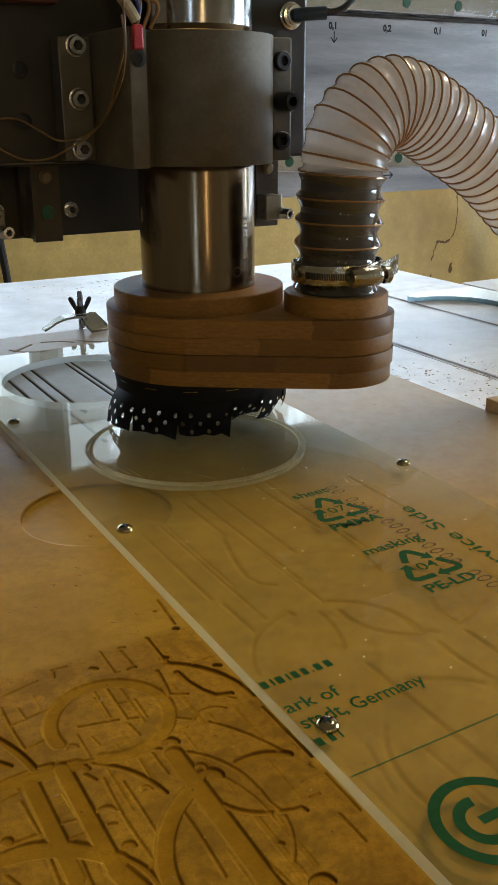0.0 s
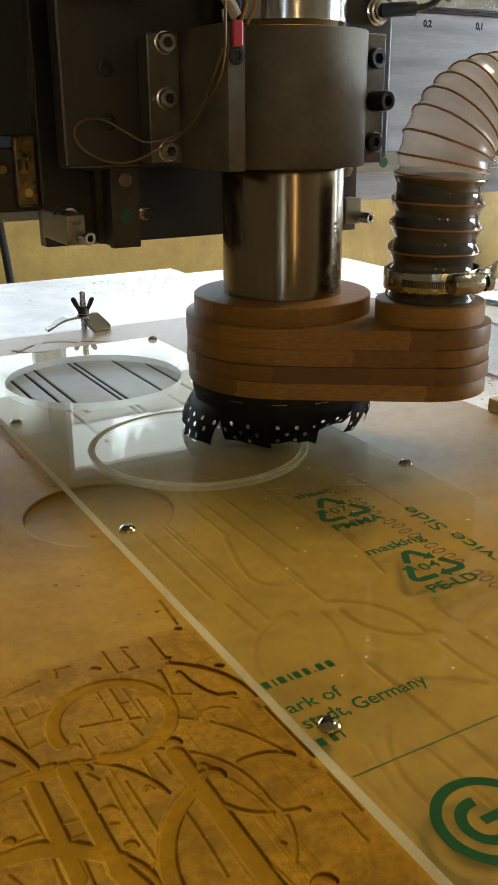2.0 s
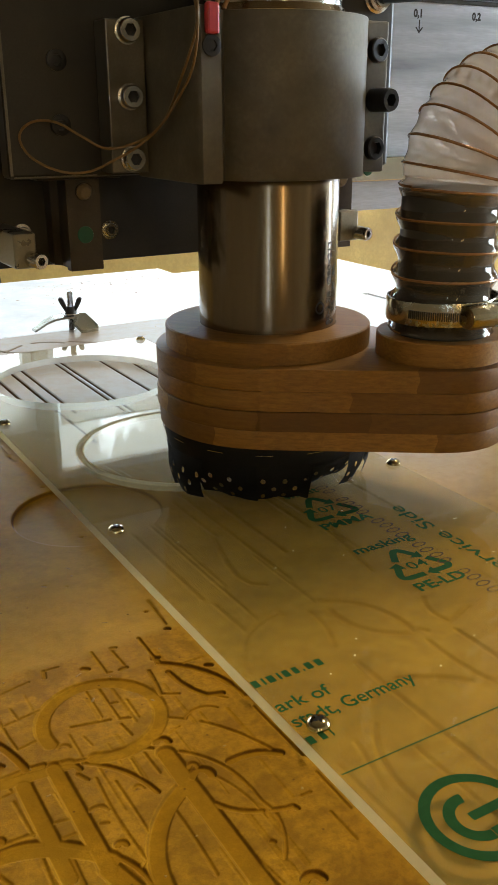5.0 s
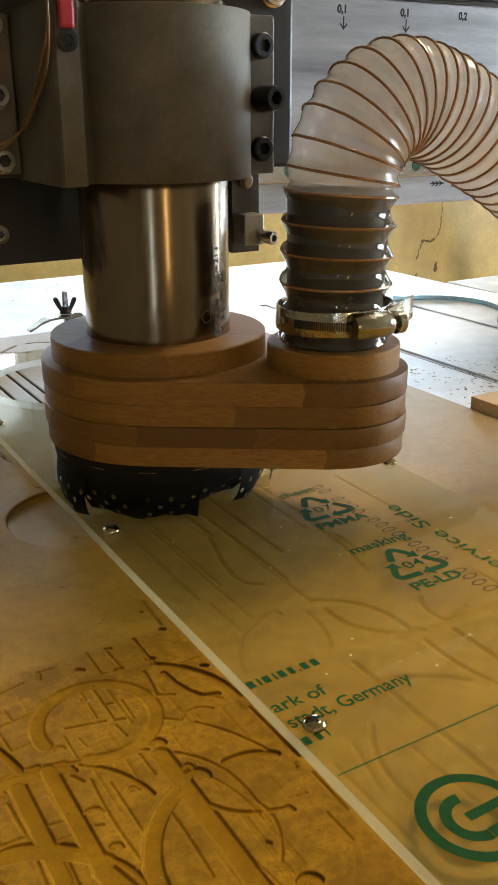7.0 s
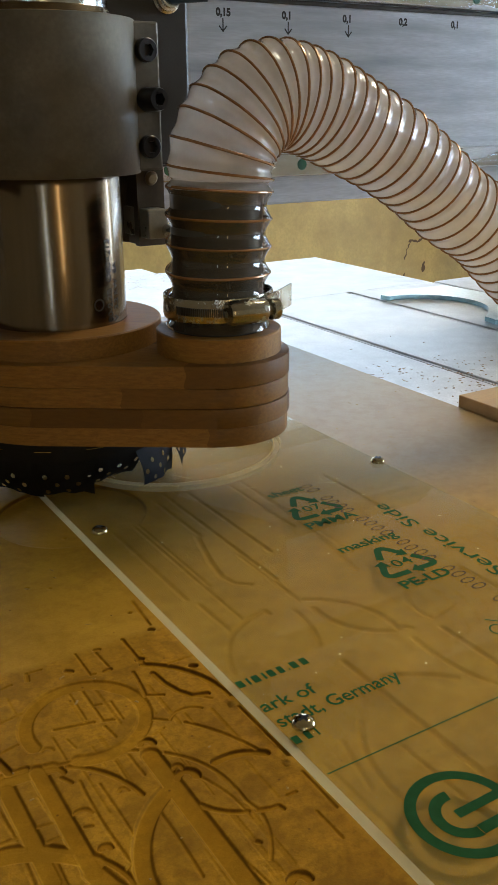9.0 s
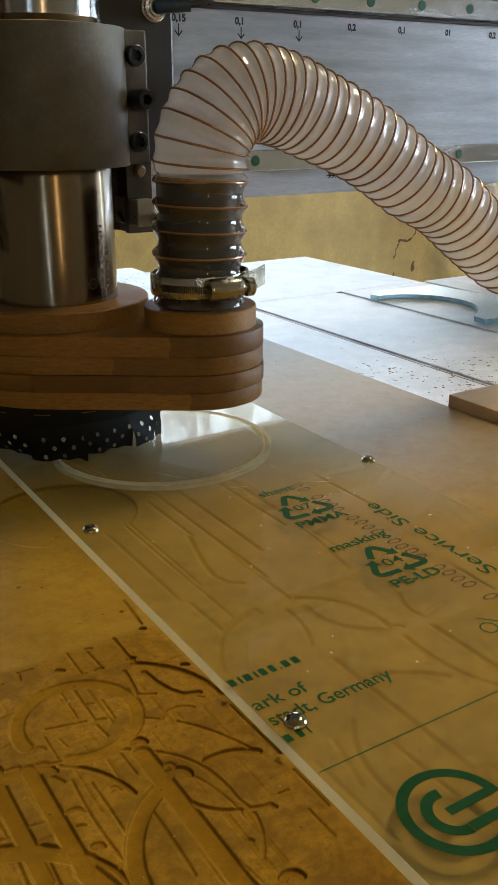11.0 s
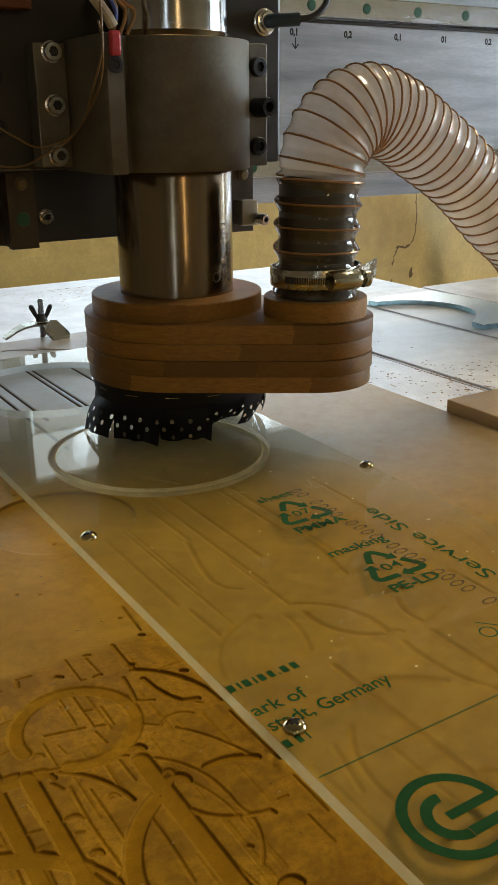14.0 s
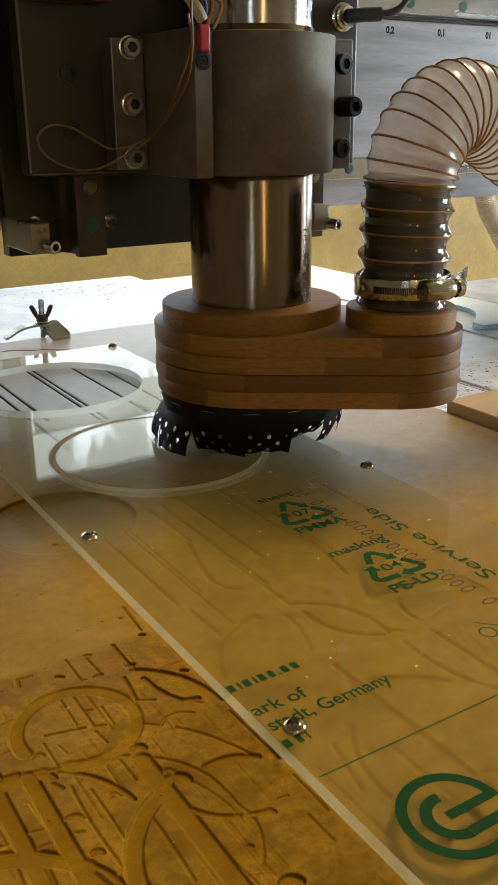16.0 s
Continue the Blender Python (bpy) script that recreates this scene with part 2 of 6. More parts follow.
MDF_TOP = -0.006
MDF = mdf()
ALU_TABLE = surface("table_aluminium", (0.55, 0.54, 0.56), (0.86, 0.86, 0.89), rough=0.46, metal=1.0, scale=22, fine=500, bump=0.2, rough_spread=0.05)
BEAM_ALU = surface("beam_aluminium", (0.20, 0.225, 0.27), (0.80, 0.82, 0.87), rough=0.42, metal=0.25, scale=6.5, stretch=(0.45, 1, 4), fine=260, bump=0.1)
RAIL_STEEL = surface("rail_steel", (0.55, 0.56, 0.58), (0.72, 0.73, 0.75), rough=0.2, metal=1.0, scale=30, stretch=(0.2, 1, 1), bump=0.05)
DARK_STEEL = surface("dark_steel", (0.024, 0.020, 0.016), (0.048, 0.041, 0.033), rough=0.42, metal=0.3, scale=20, bump=0.1)
MOUNT_ALU = surface("mount_aluminium", (0.078, 0.066, 0.045), (0.165, 0.141, 0.100), rough=0.55, metal=0.3, scale=46, fine=420, bump=0.06)
FLANGE_ALU = surface("flange_aluminium", (0.10, 0.088, 0.066), (0.19, 0.168, 0.128), rough=0.4, metal=0.6, scale=50, bump=0.15)
STOP_ALU = surface("stop_aluminium", (0.22, 0.195, 0.14), (0.36, 0.325, 0.25), rough=0.35, metal=0.7, scale=50, bump=0.15)
SPINDLE_STEEL = surface("spindle_steel", (0.165, 0.113, 0.062), (0.225, 0.163, 0.094), rough=0.225, metal=1.0, scale=45, stretch=(1, 1, 0.03), fine=420, bump=0.03, rough_spread=0.05, coat=0.6)
SPINDLE_STEEL.node_tree.nodes["Principled BSDF"].inputs["Coat Roughness"].default_value = 0.06
SCREW_STEEL = plain("plated_screw_steel", (0.50, 0.42, 0.23), 0.16, 1.0)
POLISHED = surface("polished_steel", (0.30, 0.28, 0.25), (0.42, 0.40, 0.37), rough=0.16, metal=1.0, scale=8, stretch=(1, 1, 14), fine=300, bump=0.02, rough_spread=0.04)
RAIL_BROWN = surface("oiled_rail_steel", (0.040, 0.028, 0.017), (0.085, 0.062, 0.040), rough=0.4, metal=0.3, scale=60, bump=0.1)
CHROME = plain("chrome", (0.78, 0.77, 0.74), 0.2, 1.0)
BLACK_BOLT = plain("black_oxide", (0.025, 0.025, 0.028), 0.35, 0.5)
BRASS = plain("brass", (0.70, 0.46, 0.16), 0.28, 1.0)
COPPER_WIRE = plain("copper_coated_wire", (0.40, 0.205, 0.085), 0.22, 0.35)
RUBBER = surface("black_rubber", (0.006, 0.006, 0.0065), (0.014, 0.014, 0.015), rough=0.6, scale=90, bump=0.15)
RUBBER.node_tree.nodes["Principled BSDF"].inputs["Specular IOR Level"].default_value = 0.2
WOOD = shoe_wood("beech")
PIPE_GREY = plain("grey_pipe_plastic", (0.036, 0.034, 0.032), 0.35)
HOSE_CLEAR = clear_plastic("clear_hose", (0.98, 0.96, 0.94), 0.52, (0.92, 0.86, 0.80), 0.08, patchy=0.1)
HOSE_END = clear_plastic("clear_hose_end", (0.74, 0.69, 0.62), 0.60, (0.19, 0.16, 0.13), 0.05, 1.9, patchy=0.12)
ACRYLIC = clear_plastic("acrylic", (0.97, 0.97, 0.89), 0.75, (0.60, 0.53, 0.19), 0.022, 1.49, 0.05, patchy=0.22, gloss=0.88)
ACRYLIC_LOW = clear_plastic("acrylic_underside", (0.97, 0.98, 0.97), 0.97, (0.6, 0.58, 0.5), 0.05, gloss=0.0)
ACRYLIC_CUT = clear_plastic("sawn_acrylic_edge", (1, 1, 1), 0.06, (0.68, 0.57, 0.30), 0.4, patchy=0.05, gloss=0.4)
ACRYLIC_RIM = clear_plastic("milled_hole_rim", (1, 1, 1), 0.55, (0.82, 0.86, 0.86), 0.3, patchy=0.1, gloss=0.6)
BLUE_EDGE = clear_plastic("pale_blue_edge", (0.78, 0.95, 1.0), 0.6, (0.66, 0.92, 1.0), 0.3)
ACRYLIC_GROOVE = clear_plastic("milled_acrylic", (0.96, 0.93, 0.84), 0.60, (0.84, 0.74, 0.46), 0.3, patchy=0.3, gloss=0.4)
GREEN_INK = plain("green_ink", (0.017, 0.086, 0.022), 0.8)
GREY_INK = plain("grey_ink", (0.085, 0.052, 0.022), 0.6)
for ink in (GREEN_INK, GREY_INK):
    ink.node_tree.nodes["Principled BSDF"].inputs["Specular IOR Level"].default_value = 0.1
BLACK_INK = plain("black_ink", (0.02, 0.02, 0.02), 0.6)
GREEN_CAP = plain("green_cap", (0.01, 0.10, 0.045), 0.45)
RED_PLASTIC = plain("red_plastic", (0.50, 0.025, 0.03), 0.45)
YELLOW_WIRE = plain("yellow_wire", (0.20, 0.11, 0.03), 0.45)
GREY_CABLE = plain("grey_cable", (0.46, 0.40, 0.27), 0.5)
BLACK_CABLE = plain("black_cable", (0.02, 0.02, 0.024), 0.4)
BLUE_PLASTIC = plain("pale_blue_film", (0.78, 0.88, 0.94), 0.3)
PLYWOOD = surface("plywood", (0.41, 0.280, 0.080), (0.64, 0.455, 0.150), rough=0.55, scale=10, stretch=(1, 1, 0.9), fine=170, bump=0.25)
BOARD_WOOD = surface("loose_board", (0.50, 0.31, 0.125), (0.66, 0.44, 0.20), rough=0.5, scale=14, stretch=(1, 5, 9), fine=500, bump=0.2)
CHIP_WOOD = plain("wood_chip", (0.34, 0.21, 0.11), 0.7)
PLASTER = surface("plaster", (0.22, 0.16, 0.09), (0.32, 0.24, 0.14), rough=0.8, scale=4, fine=120, bump=0.2)
CONCRETE = surface("concrete", (0.22, 0.21, 0.19), (0.32, 0.31, 0.29), rough=0.75, scale=3, fine=90, bump=0.3)
FRAME_PAINT = plain("white_frame_paint", (0.7, 0.7, 0.68), 0.4)
LAMP_GLOW = glowing("warm_tube_glow", (1, 0.72, 0.36), 4)


def daylight(name, strength):
    """Distance outside the windows: bright sky between hazy trees."""
    m, nt, bs = nodes_of(name)
    nt.nodes.remove(bs)
    em = nt.nodes.new("ShaderNodeEmission")
    uv = mapped(nt, (1.6, 1, 0.7))
    n = node(nt, "TexNoise", Scale=2.2, Detail=5, Roughness=0.6)
    nt.links.new(uv, n.inputs["Vector"])
    sep = nt.nodes.new("ShaderNodeSeparateXYZ")
    nt.links.new(mapped(nt, (1, 1, 1)), sep.inputs[0])
    col = blend(nt, ramp(nt, n.outputs[0], 0.50, 0.60), (0.30, 0.35, 0.36), (0.76, 0.92, 1.0))
    col = blend(nt, ramp(nt, sep.outputs[2], 0.9, 1.5, 0.85, 0.0), col, (0.64, 0.81, 1.0))
    nt.links.new(col, em.inputs[0])
    em.inputs[1].default_value = strength
    nt.links.new(em.outputs[0], nt.nodes["Material Output"].inputs[0])
    return m


DAYLIGHT = daylight("daylight_north", OUTSIDE)
DAYLIGHT_SOUTH = daylight("daylight_south", OUTSIDE_SOUTH)
DAYLIGHT_EAST = daylight("daylight_east", OUTSIDE_EAST)

# ---------------------------------------------------------------- mesh helpers


def part(name, bm, material, parent, label="", smooth=False):
    """Links a bmesh as one mesh object under a thing or a part."""
    me = bpy.data.meshes.new(name)
    bmesh.ops.recalc_face_normals(bm, faces=bm.faces)
    bm.to_mesh(me)
    bm.free()
    me.materials.append(material)
    if smooth:
        me.shade_smooth()
        me.set_sharp_from_angle(angle=radians(35))
    ob = new(name, me)
    ob.parent = parent
    if label:
        ob["label"] = label
    return ob


def thing(name, label, category, group="", kind="", at=None):
    ob = tagged(new(name), label, category, group, kind)
    if at is not None:
        ob.matrix_basis = at
    return ob


def box(x0, x1, y0, y1, z0, z1, bevel=0.0006, bm=None):
    own = bmesh.new()
    bmesh.ops.create_cube(own, size=1)
    for v in own.verts:
        v.co = ((x0 + x1) / 2 + v.co.x * (x1 - x0), (y0 + y1) / 2 + v.co.y * (y1 - y0), (z0 + z1) / 2 + v.co.z * (z1 - z0))
    if bevel:
        bmesh.ops.bevel(own, geom=own.edges[:], offset=bevel, segments=2, affect="EDGES", profile=0.5)
    return join(bm, own)


def join(bm, own):
    if bm is None:
        return own
    tmp = bpy.data.meshes.new("tmp")
    own.to_mesh(tmp)
    own.free()
    bm.from_mesh(tmp)
    bpy.data.meshes.remove(tmp)
    return bm


def lathe(profile, segments=48, bm=None, m=None):
    """Turns (r, z) pairs round the z axis; r = 0 closes the end."""
    own = bmesh.new()
    rings = []
    for r, z in profile:
        if r <= 1e-9:
            rings.append([own.verts.new((0, 0, z))])
        else:
            rings.append([own.verts.new((r * math.cos(a), r * math.sin(a), z)) for a in
                          (2 * math.pi * i / segments for i in range(segments))])
    for a, b in zip(rings, rings[1:]):
        for i in range(segments):
            j = (i + 1) % segments
            if len(a) == 1 and len(b) > 1:
                own.faces.new((a[0], b[i], b[j]))
            elif len(b) == 1 and len(a) > 1:
                own.faces.new((a[i], a[j], b[0]))
            elif len(a) > 1:
                own.faces.new((a[i], a[j], b[j], b[i]))
    if m is not None:
        bmesh.ops.transform(own, matrix=m, verts=own.verts)
    return join(bm, own)


def ring_of(outline, z0, z1, bevel=0.0008):
    """A plate with an outline in plan, from z0 to z1, edges rounded."""
    own = bmesh.new()
    low = [own.verts.new((x, y, z0)) for x, y in outline]
    f = own.faces.new(low)
    ext = bmesh.ops.extrude_face_region(own, geom=[f])
    for g in ext["geom"]:
        if isinstance(g, bmesh.types.BMVert):
            g.co.z = z1
    if bevel:
        edges = [e for e in own.edges if abs(e.verts[0].co.z - e.verts[1].co.z) < 1e-7]
        bmesh.ops.bevel(own, geom=edges, offset=bevel, segments=2, affect="EDGES", profile=0.5)
    return own


def tube(points, r, sides=8, bm=None, closed=False):
    """A round tube along points."""
    own = bmesh.new()
    pts = [Vector(p) for p in points]
    rings = []
    up = Vector((0.13, 0.31, 0.94))
    for i, p in enumerate(pts):
        t = (pts[min(i + 1, len(pts) - 1)] - pts[max(i - 1, 0)]).normalized()
        n = t.cross(up)
        if n.length < 0.05:
            n = t.cross(Vector((1, 0, 0)))
        n.normalize()
        b = t.cross(n)
        up = n.cross(t) if n.cross(t).length > 0.1 else up
        rings.append([own.verts.new(p + r * (math.cos(a) * n + math.sin(a) * b)) for a in (2 * math.pi * k / sides for k in range(sides))])
    for a, b in zip(rings, rings[1:]):
        for k in range(sides):
            own.faces.new((a[k], a[(k + 1) % sides], b[(k + 1) % sides], b[k]))
    own.faces.new(rings[0])
    own.faces.new(rings[-1])
    return join(bm, own)


def smooth_path(points, steps=10):
    """A rounded path through points (Catmull-Rom)."""
    pts = [Vector(p) for p in points]
    pts = [2 * pts[0] - pts[1], *pts, 2 * pts[-1] - pts[-2]]
    out = []
    for a, b, c, d in zip(pts, pts[1:], pts[2:], pts[3:]):
        for i in range(steps):
            t = i / steps
            out.append(0.5 * (2 * b + (c - a) * t + (2 * a - 5 * b + 4 * c - d) * t * t + (3 * b - a - 3 * c + d) * t ** 3))
    out.append(pts[-2])
    return out


def facing(x, y, z, d):
    """A pose whose z axis points along d."""
    return Matrix.Translation((x, y, z)) @ Vector(d).to_track_quat("Z", "Y").to_matrix().to_4x4()


def socket_screw(parent, x, y, z, d, r, h, material, name="socket_screw", label="", washer=0.0):
    """A cap screw whose head stands h proud along d, with a hex socket; under it a washer."""
    prof = [(0, h * 0.4), (r * 0.5, h * 0.4), (r * 0.56, h), (r * 0.9, h), (r, h * 0.86), (r, 0), (0, 0)]
    bm = lathe(prof, 24)
    for v in bm.verts:
        q = math.hypot(v.co.x, v.co.y)
        if abs(q - r * 0.5) < 1e-6 or abs(q - r * 0.56) < 1e-6:
            a = math.atan2(v.co.y, v.co.x) % (math.pi / 3) - math.pi / 6
            k = math.cos(math.pi / 6) / math.cos(a)
            v.co.x *= k
            v.co.y *= k
    if washer:
        lathe([(0, 0.0012), (washer, 0.0012), (washer, -0.0002), (0, -0.0002)], 24, bm)
    # socket floor gets black, the hole's shade given as colour
    for f in bm.faces:
        f.material_index = int(all(math.hypot(v.co.x, v.co.y) < r * 0.6 and h * 0.35 < v.co.z < h * 0.5 for v in f.verts))
    bmesh.ops.transform(bm, matrix=facing(x, y, z, d), verts=bm.verts)
    screw = part(name, bm, material, parent, label, True)
    screw.data.materials.append(BLACK_BOLT)
    return screw


def lettering(text, size, material, parent, place, name="lettering", label="", bold=0.0, depth=0.00005):
    """Flat letters as a mesh. place maps a letter's plane (x, y) to a point."""
    cu = bpy.data.curves.new("letters", "FONT")
    cu.body, cu.size, cu.offset, cu.resolution_u = text, size, bold, 4
    tmp = bpy.data.objects.new("letters", cu)
    scene.collection.objects.link(tmp)
    me = bpy.data.meshes.new_from_object(tmp.evaluated_get(bpy.context.evaluated_depsgraph_get()))
    bpy.data.objects.remove(tmp)
    bpy.data.curves.remove(cu)
    for v in me.vertices:
        v.co = place(v.co.x, v.co.y)
    me.name = name
    me.materials.clear()
    me.materials.append(material)
    ob = new(name, me)
    ob.parent = parent
    if label:
        ob["label"] = label
    return ob


def width_of(text, size):
    cu = bpy.data.curves.new("letters", "FONT")
    cu.body, cu.size = text, size
    tmp = bpy.data.objects.new("letters", cu)
    scene.collection.objects.link(tmp)
    bpy.context.view_layer.update()
    w = tmp.dimensions.x
    bpy.data.objects.remove(tmp)
    bpy.data.curves.remove(cu)
    return w


# ---------------------------------------------------------------- the setting: workshop room
FLOOR_Z, CEIL_Z = -0.95, 2.15
BACK_Y = 4.2

room = [
    ("floor", box(-3.2, 4.8, -3.5, BACK_Y, FLOOR_Z - 0.1, FLOOR_Z, 0), CONCRETE, "grey concrete workshop floor", "floor"),
    ("ceiling", box(-3.2, 4.8, -3.5, BACK_Y, CEIL_Z, CEIL_Z + 0.1, 0), PLASTER, "dim brownish plastered ceiling", "ceiling"),
    ("wall_west", box(-3.35, -3.2, -3.5, BACK_Y, FLOOR_Z, CEIL_Z, 0), PLASTER, "dim brownish plastered side wall", "wall"),
]
for name, bm, m, label, cat in room:
    tagged(part(name, bm, m, None), label, cat, kind="structure")



def pierced_wall(name, label, y0, y1, holes):
    """A wall along x with window openings (x0, x1, z0, z1) from side to side."""
    bm = None
    x = -3.2
    for x0, x1, z0, z1 in holes:
        bm = box(x, x0, y0, y1, FLOOR_Z, CEIL_Z, 0, bm)
        box(x0, x1, y0, y1, FLOOR_Z, z0, 0, bm)
        box(x0, x1, y0, y1, z1, CEIL_Z, 0, bm)
        x = x1
    box(x, 4.8, y0, y1, FLOOR_Z, CEIL_Z, 0, bm)
    tagged(part(name, bm, PLASTER, None), label, "wall", kind="structure")


def window(name, x0, x1, z0, z1, y, bays):
    win = thing(name, "white-framed workshop window full of bright daylight", "window", kind="structure")
    bm = box(x0, x1, y, y + 0.06, z0, z0 + 0.05, 0.004)
    box(x0, x1, y, y + 0.06, z1 - 0.05, z1, 0.004, bm)
    box(x0, x0 + 0.05, y, y + 0.06, z0 + 0.05, z1 - 0.05, 0.004, bm)
    box(x1 - 0.05, x1, y, y + 0.06, z0 + 0.05, z1 - 0.05, 0.004, bm)
    part("window_frame", bm, FRAME_PAINT, win)
    for i in range(1, bays):
        x = x0 + (x1 - x0) * i / bays
        part("mullion", box(x - 0.025, x + 0.025, y, y + 0.06, z0 + 0.05, z1 - 0.05, 0.004), FRAME_PAINT, win)


NORTH = ((-1.7, 1.14, 0.10, 1.47), (1.22, 4.6, 0.10, 1.82))
SOUTH = ((-2.18, -1.94, -0.1, 1.75),)
pierced_wall("wall_north", "dim plastered wall pierced by two wide windows", BACK_Y, BACK_Y + 0.2, NORTH)
pierced_wall("wall_south", "dim plastered wall with one narrow window", -3.7, -3.5, SOUTH)
window("window_1", *NORTH[0], BACK_Y + 0.06, 1)
window("window_2", *NORTH[1], BACK_Y + 0.06, 1)
BLIND = clear_plastic("pale_blind_cloth", (1, 1, 1), 0.32, (0.92, 0.88, 0.80), 0.5, patchy=0.1, gloss=0.1)
for x0, x1, *_ in NORTH:
    blind = thing("window_blind", "pale translucent cloth strip hung across the window", "window blind", "strips across the windows")
    part("cloth_strip", box(x0 + 0.052, x1 - 0.052, BACK_Y + 0.020, BACK_Y + 0.022, 1.24, 1.46, 0), BLIND, blind)
    part("blind_rod", box(x0 + 0.001, x1 - 0.001, BACK_Y + 0.012, BACK_Y + 0.030, 1.4605, 1.4695, 0.002), FRAME_PAINT, blind, "thin white rod")
window("window_3", *SOUTH[0], -3.62, 1)
# side window out of view, added to light the beam from the right
EAST = (-2.3, -0.1, -0.1, 1.75)
bm = box(4.8, 4.95, -3.5, EAST[0], FLOOR_Z, CEIL_Z, 0)
box(4.8, 4.95, EAST[1], BACK_Y, FLOOR_Z, CEIL_Z, 0, bm)
box(4.8, 4.95, EAST[0], EAST[1], FLOOR_Z, EAST[2], 0, bm)
box(4.8, 4.95, EAST[0], EAST[1], EAST[3], CEIL_Z, 0, bm)
tagged(part("wall_east", bm, PLASTER, None), "dim brownish side wall with one wide window", "wall", kind="structure")
win = thing("added_window", "white-framed workshop window full of bright daylight", "window", kind="structure")
bm = box(4.86, 4.91, EAST[0], EAST[1], EAST[2], EAST[2] + 0.05, 0.004)
box(4.86, 4.91, EAST[0], EAST[1], EAST[3] - 0.05, EAST[3], 0.004, bm)
box(4.86, 4.91, EAST[0], EAST[0] + 0.05, EAST[2] + 0.05, EAST[3] - 0.05, 0.004, bm)
box(4.86, 4.91, EAST[1] - 0.05, EAST[1], EAST[2] + 0.05, EAST[3] - 0.05, 0.004, bm)
part("window_frame", bm, FRAME_PAINT, win)
part("mullion", box(4.86, 4.91, -1.225, -1.175, EAST[2] + 0.05, EAST[3] - 0.05, 0.004), FRAME_PAINT, win)
tagged(part("backdrop_east", box(5.5, 5.54, -3.2, 0.8, -0.5, 2.4, 0), DAYLIGHT_EAST, None), "bright sky outside the side window", "backdrop", kind="structure")
for name, m, x0, x1, y in (("backdrop_north", DAYLIGHT, -2.6, 6.4, BACK_Y + 0.9), ("backdrop_south", DAYLIGHT_SOUTH, -3.4, -0.8, -4.3)):
    tagged(part(name, box(x0, x1, y, y + 0.04, -0.4, 2.6, 0), m, None), "hazy trees and bright sky outside the windows", "backdrop", kind="structure")

# plywood partition behind the machine
ply = thing("wall_plywood", "yellowish plywood partition behind the machine table", "wall", kind="structure")
PLY_Y = 1.45
for x0, x1 in ((-1.6, 0.10), (0.104, 2.298), (2.302, 3.0)):
    part("panel", box(x0, x1, PLY_Y, PLY_Y + 0.018, FLOOR_Z, 0.09, 0.001), PLYWOOD, ply)

# ---------------------------------------------------------------- machine table
TABLE_Z, MDF_Z, SHEET_T = -0.024, -0.006, 0.006
table = thing("machine_table", "bright bare aluminium machine table with T-slots and chips", "machine table")
SLOTS = (0.350, 0.5085, 0.661)
SLOT_END = 0.468
edges = (-0.45, *SLOTS, 0.83)
for x0, x1 in zip(edges, edges[1:]):
    part("table_plank", box(x0 + 0.0046, x1 - 0.0046, -0.75, SLOT_END, TABLE_Z - 0.02, TABLE_Z, 0.0012), ALU_TABLE, table)
rear = ring_of([(-0.4454, 0.4684), (0.6564, 0.4684), (0.6564, 0.755), (0.3546, 0.755), (0.3546, 0.81), (-0.4454, 0.81)], TABLE_Z - 0.02, TABLE_Z, 0.0006)
part("rear_plate", rear, ALU_TABLE, table, "plain aluminium plate behind the slots")
# base is coloured dark to put shade into the T-slots
part("table_base", box(-0.45, 0.83, -0.75, 0.46, TABLE_Z - 0.06, TABLE_Z - 0.0225, 0.002), DARK_STEEL, table, "base plate, dark for the shade inside the slots")
for x, y in ((0.350, 0.466), (0.5085, 0.466), (0.661, 0.466)):
    part("slot_rail", box(x - 0.0002, x + 0.0028, -0.70, y, TABLE_Z - 0.020, TABLE_Z - 0.0014, 0.0004), ALU_TABLE, table)
for x in (-0.40, 0.78):
    for y in (-0.70, 0.40):
        part("leg", box(x - 0.04, x + 0.04, y - 0.04, y + 0.04, FLOOR_Z, TABLE_Z - 0.0605, 0.004), DARK_STEEL, table, "dark steel leg")
part("rear_ledge", box(-0.45, 0.66, 0.45, 0.80, TABLE_Z - 0.06, TABLE_Z - 0.0225, 0.002), DARK_STEEL, table)


# ---------------------------------------------------------------- spoilboard with old cuts
STROKES = []


def line(x0, y0, x1, y1, width, depth):
    STROKES.append(("line", x0, y0, x1, y1, width / 2000, depth / 1000))


def arc(cx, cy, r, a0, a1, width, depth):
    STROKES.append(("arc", cx, cy, r, (a0, a1), width / 2000, depth / 1000))


line(-0.1900, -0.2057, -0.1734, -0.2020, 1.1, 0.5)
line(-0.1657, -0.1978, -0.1597, -0.1980, 1.1, 0.5)
line(-0.1657, -0.1978, -0.1668, -0.2027, 1.8, 0.7)
line(-0.1436, -0.1949, -0.1437, -0.2124, 1.1, 0.6)
line(-0.1437, -0.2124, -0.1418, -0.2126, 1.1, 0.5)
line(-0.1358, -0.1979, -0.1351, -0.2104, 1.1, 0.6)
line(-0.1377, -0.2131, -0.1353, -0.2126, 2.2, 0.9)
line(-0.1510, -0.2045, -0.1495, -0.2058, 2.4, 1.0)
line(-0.1352, -0.1963, -0.1336, -0.1967, 2.0, 0.8)
arc(-0.1204, -0.2136, 0.0242, -172, -129, 1.3, 0.7)
line(-0.1219, -0.1948, -0.1221, -0.2112, 1.5, 0.9)
line(-0.1221, -0.2112, -0.1218, -0.2162, 2.2, 1.1)
